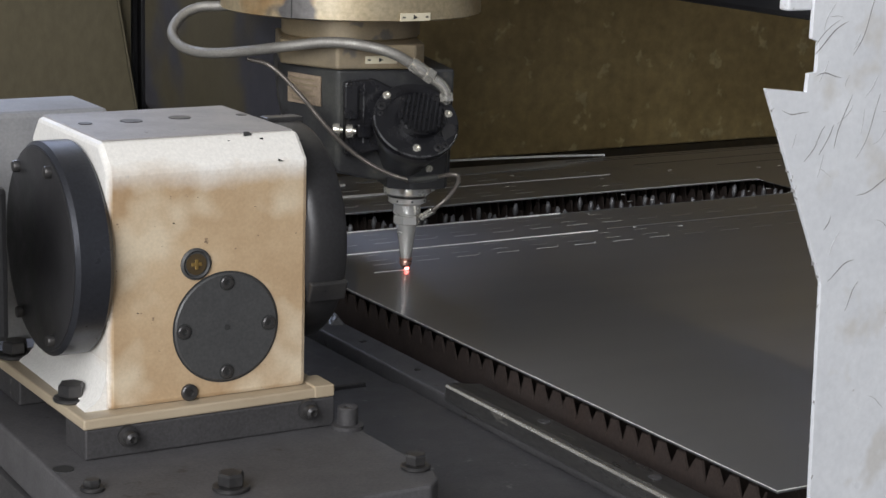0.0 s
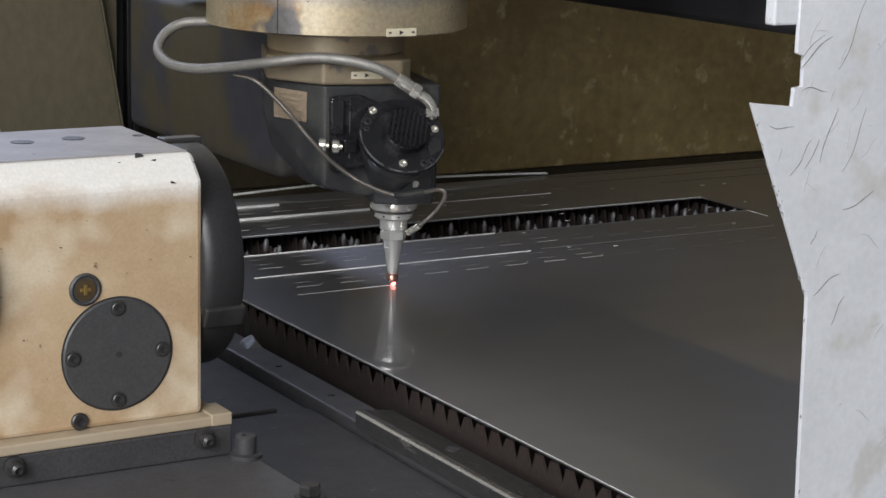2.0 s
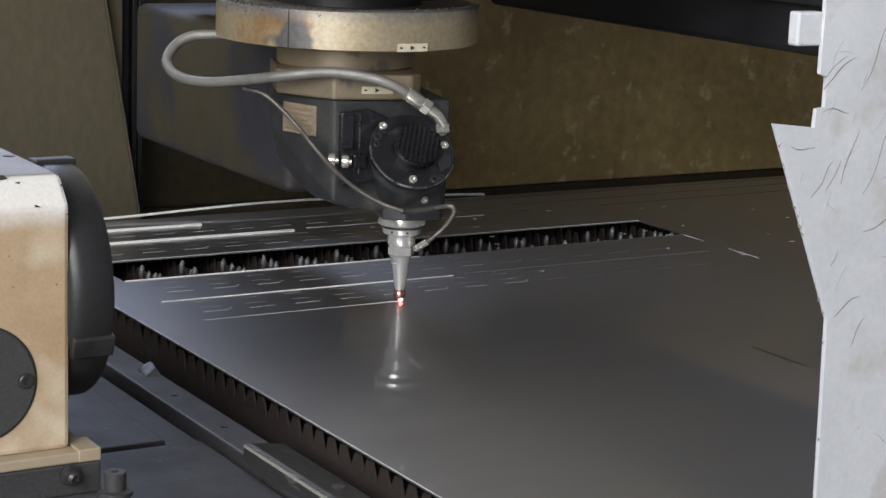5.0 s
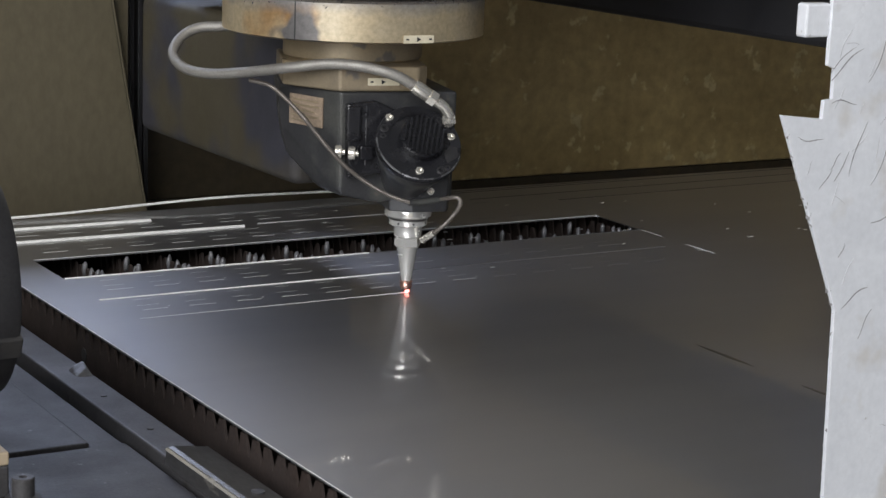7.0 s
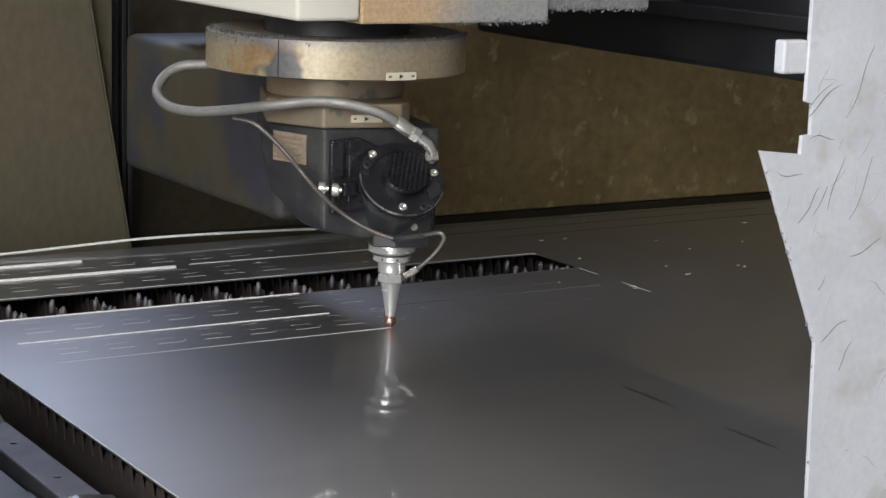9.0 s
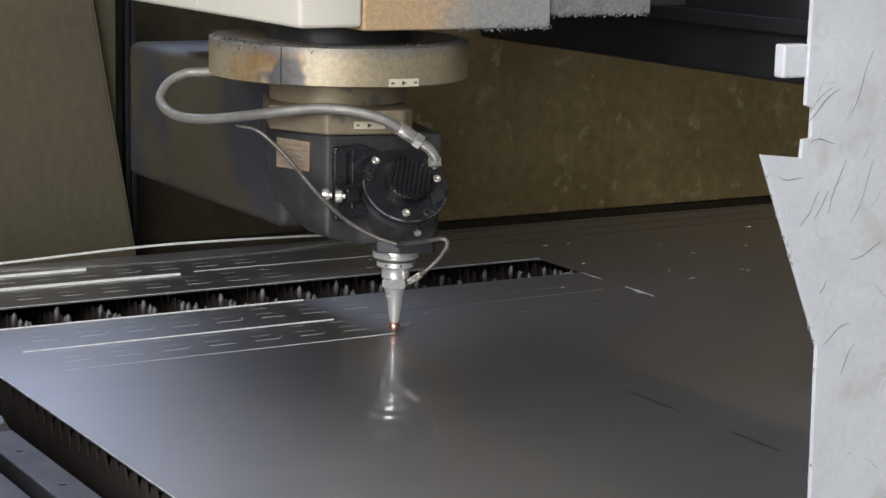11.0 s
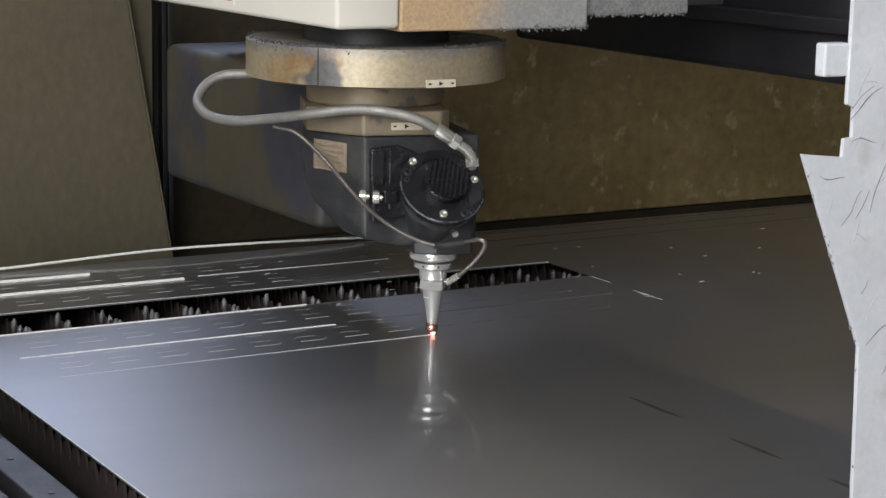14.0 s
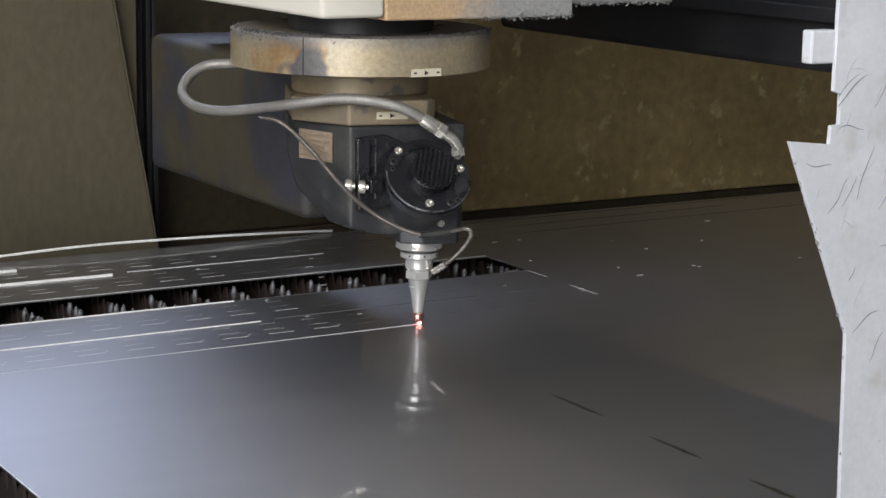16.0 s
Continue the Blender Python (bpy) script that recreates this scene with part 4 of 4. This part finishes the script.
def build_sheet():
    s = empty("steel_sheet", pose(0, 0, -0.0012))
    tagged(s, "large rolled steel sheet with cut strips and slots", "steel sheet")
    xs = [SHEET_X0, SLOT[0], SLOT[1], SHEET_X1]
    ys = [SHEET_Y0, SLOT[2], SLOT[3], SHEET_Y1]
    bm = bmesh.new()
    top, bot = {}, {}
    for i, x in enumerate(xs):
        for j, y in enumerate(ys):
            top[i, j] = bm.verts.new((x, y, 0.0012))
            bot[i, j] = bm.verts.new((x, y, -0.0008))
    hole = {(1, 1)}
    cells = {(i, j) for i in range(3) for j in range(3)} - hole
    for i, j in cells:
        q = ((i, j), (i + 1, j), (i + 1, j + 1), (i, j + 1))
        bm.faces.new([top[c] for c in q])
        bm.faces.new([bot[c] for c in q[::-1]])
        for k, (di, dj) in enumerate(((0, -1), (1, 0), (0, 1), (-1, 0))):
            if (i + di, j + dj) not in cells:
                a, b = q[k], q[(k + 1) % 4]
                bm.faces.new((bot[a], bot[b], top[b], top[a]))
    part("sheet_plate", bm, M_SHEET, s)
    z = 0.0012
    rnd = random.Random(8)

    def kerf(x0, x1, y, w=0.0011, h=0.0007, m=None, name="cut_edge", y1=None):
        y1 = y if y1 is None else y1
        ln = math.hypot(x1 - x0, y1 - y)
        arch = [(-w / 2 * math.cos(a), h * math.sin(a)) for a in (0, 0.52, 1.05, 1.57, 2.09, 2.62, math.pi)]
        bm = prism(arch, -ln / 2, ln / 2, 0, "yz")
        part(name, bm, m or M_KERF, s, smooth=True, at=Matrix.Translation(((x0 + x1) / 2, (y + y1) / 2, z)) @ Matrix.Rotation(math.atan2(y1 - y, x1 - x0), 4, "Z"))

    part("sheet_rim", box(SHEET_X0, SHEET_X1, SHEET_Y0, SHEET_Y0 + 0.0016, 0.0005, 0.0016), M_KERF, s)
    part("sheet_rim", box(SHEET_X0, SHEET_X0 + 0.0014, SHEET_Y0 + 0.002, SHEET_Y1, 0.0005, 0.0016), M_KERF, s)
    # long cuts between the strips: glint painted near white at left, unlit copy at right
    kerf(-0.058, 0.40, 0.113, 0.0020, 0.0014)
    kerf(0.425, 0.88, 0.121, 0.0013, 0.0008, M_KERFUNLIT)
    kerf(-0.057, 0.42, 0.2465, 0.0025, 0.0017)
    kerf(0.42, 0.93, 0.2465, 0.0014, 0.0008, M_KERFUNLIT)
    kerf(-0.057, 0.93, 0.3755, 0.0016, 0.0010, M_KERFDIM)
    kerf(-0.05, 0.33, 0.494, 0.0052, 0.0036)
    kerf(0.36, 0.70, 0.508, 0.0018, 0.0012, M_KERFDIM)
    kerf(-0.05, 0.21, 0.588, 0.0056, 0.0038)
    kerf(0.24, 0.66, 0.60, 0.0018, 0.0012, M_KERFUNLIT)
    # short slots, two rows to a strip; the darker copy paints the unlit end
    for y0, m in ((0.0, 0), (0.1225, 0), (0.378, 1), (0.50, 1)):
        n = 13
        for i in range(n):
            x = -0.027 + 0.0676 * i
            mm = M_KERFDIM if x < 0.45 else M_KERFUNLIT
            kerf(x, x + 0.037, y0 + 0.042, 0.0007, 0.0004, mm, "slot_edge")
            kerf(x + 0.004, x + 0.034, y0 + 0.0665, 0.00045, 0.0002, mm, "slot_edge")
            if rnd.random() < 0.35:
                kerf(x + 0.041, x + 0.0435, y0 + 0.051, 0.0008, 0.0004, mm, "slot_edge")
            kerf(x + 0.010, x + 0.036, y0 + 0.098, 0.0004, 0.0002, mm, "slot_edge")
    # end cuts and specks at the far end, oil smears on the sheet
    kerf(0.927, 0.926, 0.244, 0.0009, 0.0006, M_KERFDIM, "end_cut", 0.19)
    kerf(0.925, 0.924, 0.125, 0.0008, 0.0005, M_KERFDIM, "end_cut", 0.05)
    for i in range(34):
        x, y = rnd.uniform(0.45, 1.5), rnd.uniform(0.03, 0.62)
        kerf(x, x + rnd.uniform(0.004, 0.012), y, 0.0012, 0.0007, M_KERFDIM, "spatter")
    # Long thin dark streaks towards the sheet's far right.
    for x0, x1, y, y1 in ((0.72, 1.75, 0.635, 0.655), (0.80, 1.60, 0.575, 0.60), (0.95, 1.9, 0.52, 0.545), (0.70, 1.2, 0.648, 0.66)):
        kerf(x0, x1, y, 0.0030, 0.0004, M_INK, "dark_streak", y1)
    smear_m = mat("oil_smear", (0.13, 0.125, 0.10), (0.22, 0.215, 0.19), 40, 0.8, 0.36, 0.9)
    for x, y0, y1, w in ((0.545, -0.39, -0.50, 0.013), (0.543, -0.59, -0.685, 0.013), (0.541, -0.765, -0.845, 0.014)):
        pts = []
        for k in range(13):
            f = k / 12
            pts.append((y0 + (y1 - y0) * f, x + w * 0.5 * math.sin(math.pi * f) * (0.6 + 0.5 * noise.noise((f * 4, x * 9, y0)))))
        for k in range(12, -1, -1):
            f = k / 12
            pts.append((y0 + (y1 - y0) * f, x - w * 0.5 * math.sin(math.pi * f) * (0.6 + 0.5 * noise.noise((f * 4, x * 9 + 3, y0))) - 0.0002))
        bm = prism([(b, a) for a, b in pts], z, z + 0.0002, 0, "xy")
        part("oil_smear", bm, smear_m, s)
    # bowed offcut rim along the far edge, its glint in the near-white colour
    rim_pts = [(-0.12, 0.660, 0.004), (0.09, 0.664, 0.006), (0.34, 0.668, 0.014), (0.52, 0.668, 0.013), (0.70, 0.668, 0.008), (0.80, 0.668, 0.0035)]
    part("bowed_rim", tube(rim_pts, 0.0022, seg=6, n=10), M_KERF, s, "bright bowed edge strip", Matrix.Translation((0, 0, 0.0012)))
    MOVING.append(s)


CUT_PIECES = []


def build_cut_line():
    """The fresh cut: short lengths that leave the nozzle one after another with the sheet."""
    for i in range(14):
        ln, w, h = 0.046 + 0.0002 * i, 0.0004 + 0.00003 * i, 0.0005 + 0.00003 * i
        bm = prism([(-w * math.cos(a), h * math.sin(a)) for a in (0, 0.52, 1.05, 1.57, 2.09, 2.62, math.pi)], -ln, 0.0001 * i, 0, "yz")
        ob = part("fresh_cut", bm, M_KERFDIM, at=pose(0, 0, 0.0001), smooth=True)
        tagged(ob, "thin bright fresh laser cut on the steel sheet", "cut line", "lengths of the fresh cut")
        CUT_PIECES.append((ob, 0.045 * i))


def build_spark():
    bm = bmesh.new()
    bmesh.ops.create_icosphere(bm, subdivisions=2, radius=0.0034)
    ob = part("laser_spark", bm, M_SPARK, at=pose(0, -0.0035, 0.0035), smooth=True)
    tagged(ob, "small red glowing spot where the laser meets the sheet", "laser spark")
    return ob


build_hall()
build_enclosure()
build_arm()
build_guard()
build_head()
build_carriage()
build_rotary()
build_table()
build_slats()
build_sheet()
build_cut_line()
SPARK = build_spark()

TRAVEL = [(0.0, 0.0), (0.5, -0.0242), (1.0, -0.0485), (1.5, -0.073), (2.0, -0.098), (2.5, -0.122), (3.0, -0.147), (3.5, -0.171), (4.0, -0.197), (4.5, -0.221),
          (5.0, -0.2455), (5.5, -0.270), (6.0, -0.2945), (6.5, -0.319), (7.0, -0.3435), (7.5, -0.368), (8.0, -0.3925), (8.5, -0.418), (8.8, -0.432), (8.95, -0.4350),
          (11.0, -0.4352), (12.7, -0.4354), (12.85, -0.4365), (13.0, -0.442), (13.5, -0.467), (14.0, -0.4915), (14.5, -0.5145), (15.0, -0.538), (15.5, -0.562), (16.0, -0.5855)]


def travel(t):
    for (a, u), (b, v) in zip(TRAVEL, TRAVEL[1:]):
        if a <= t <= b:
            return u + (v - u) * (t - a) / (b - a)
    return TRAVEL[-1][1]


def motions():
    for ob in MOVING:
        base = ob.location.copy()
        walk(ob, [(t, pose(base.x + d, base.y, base.z)) for t, d in TRAVEL])
    times = [i * 0.1 for i in range(161)]
    for ob, start in CUT_PIECES:
        z = ob.location.z
        rows = []
        for t in times:
            d = min(0.0, travel(t) + start)
            rows.append((t, pose(d, 0, z)))
        walk(ob, rows)
    hot, cool = pose(0, -0.0035, 0.0035), pose(0, 0, 0.0115)
    walk(SPARK, [(0, hot), (8.8, hot), (8.95, cool), (12.7, cool), (12.85, hot), (16, hot)])


motions()
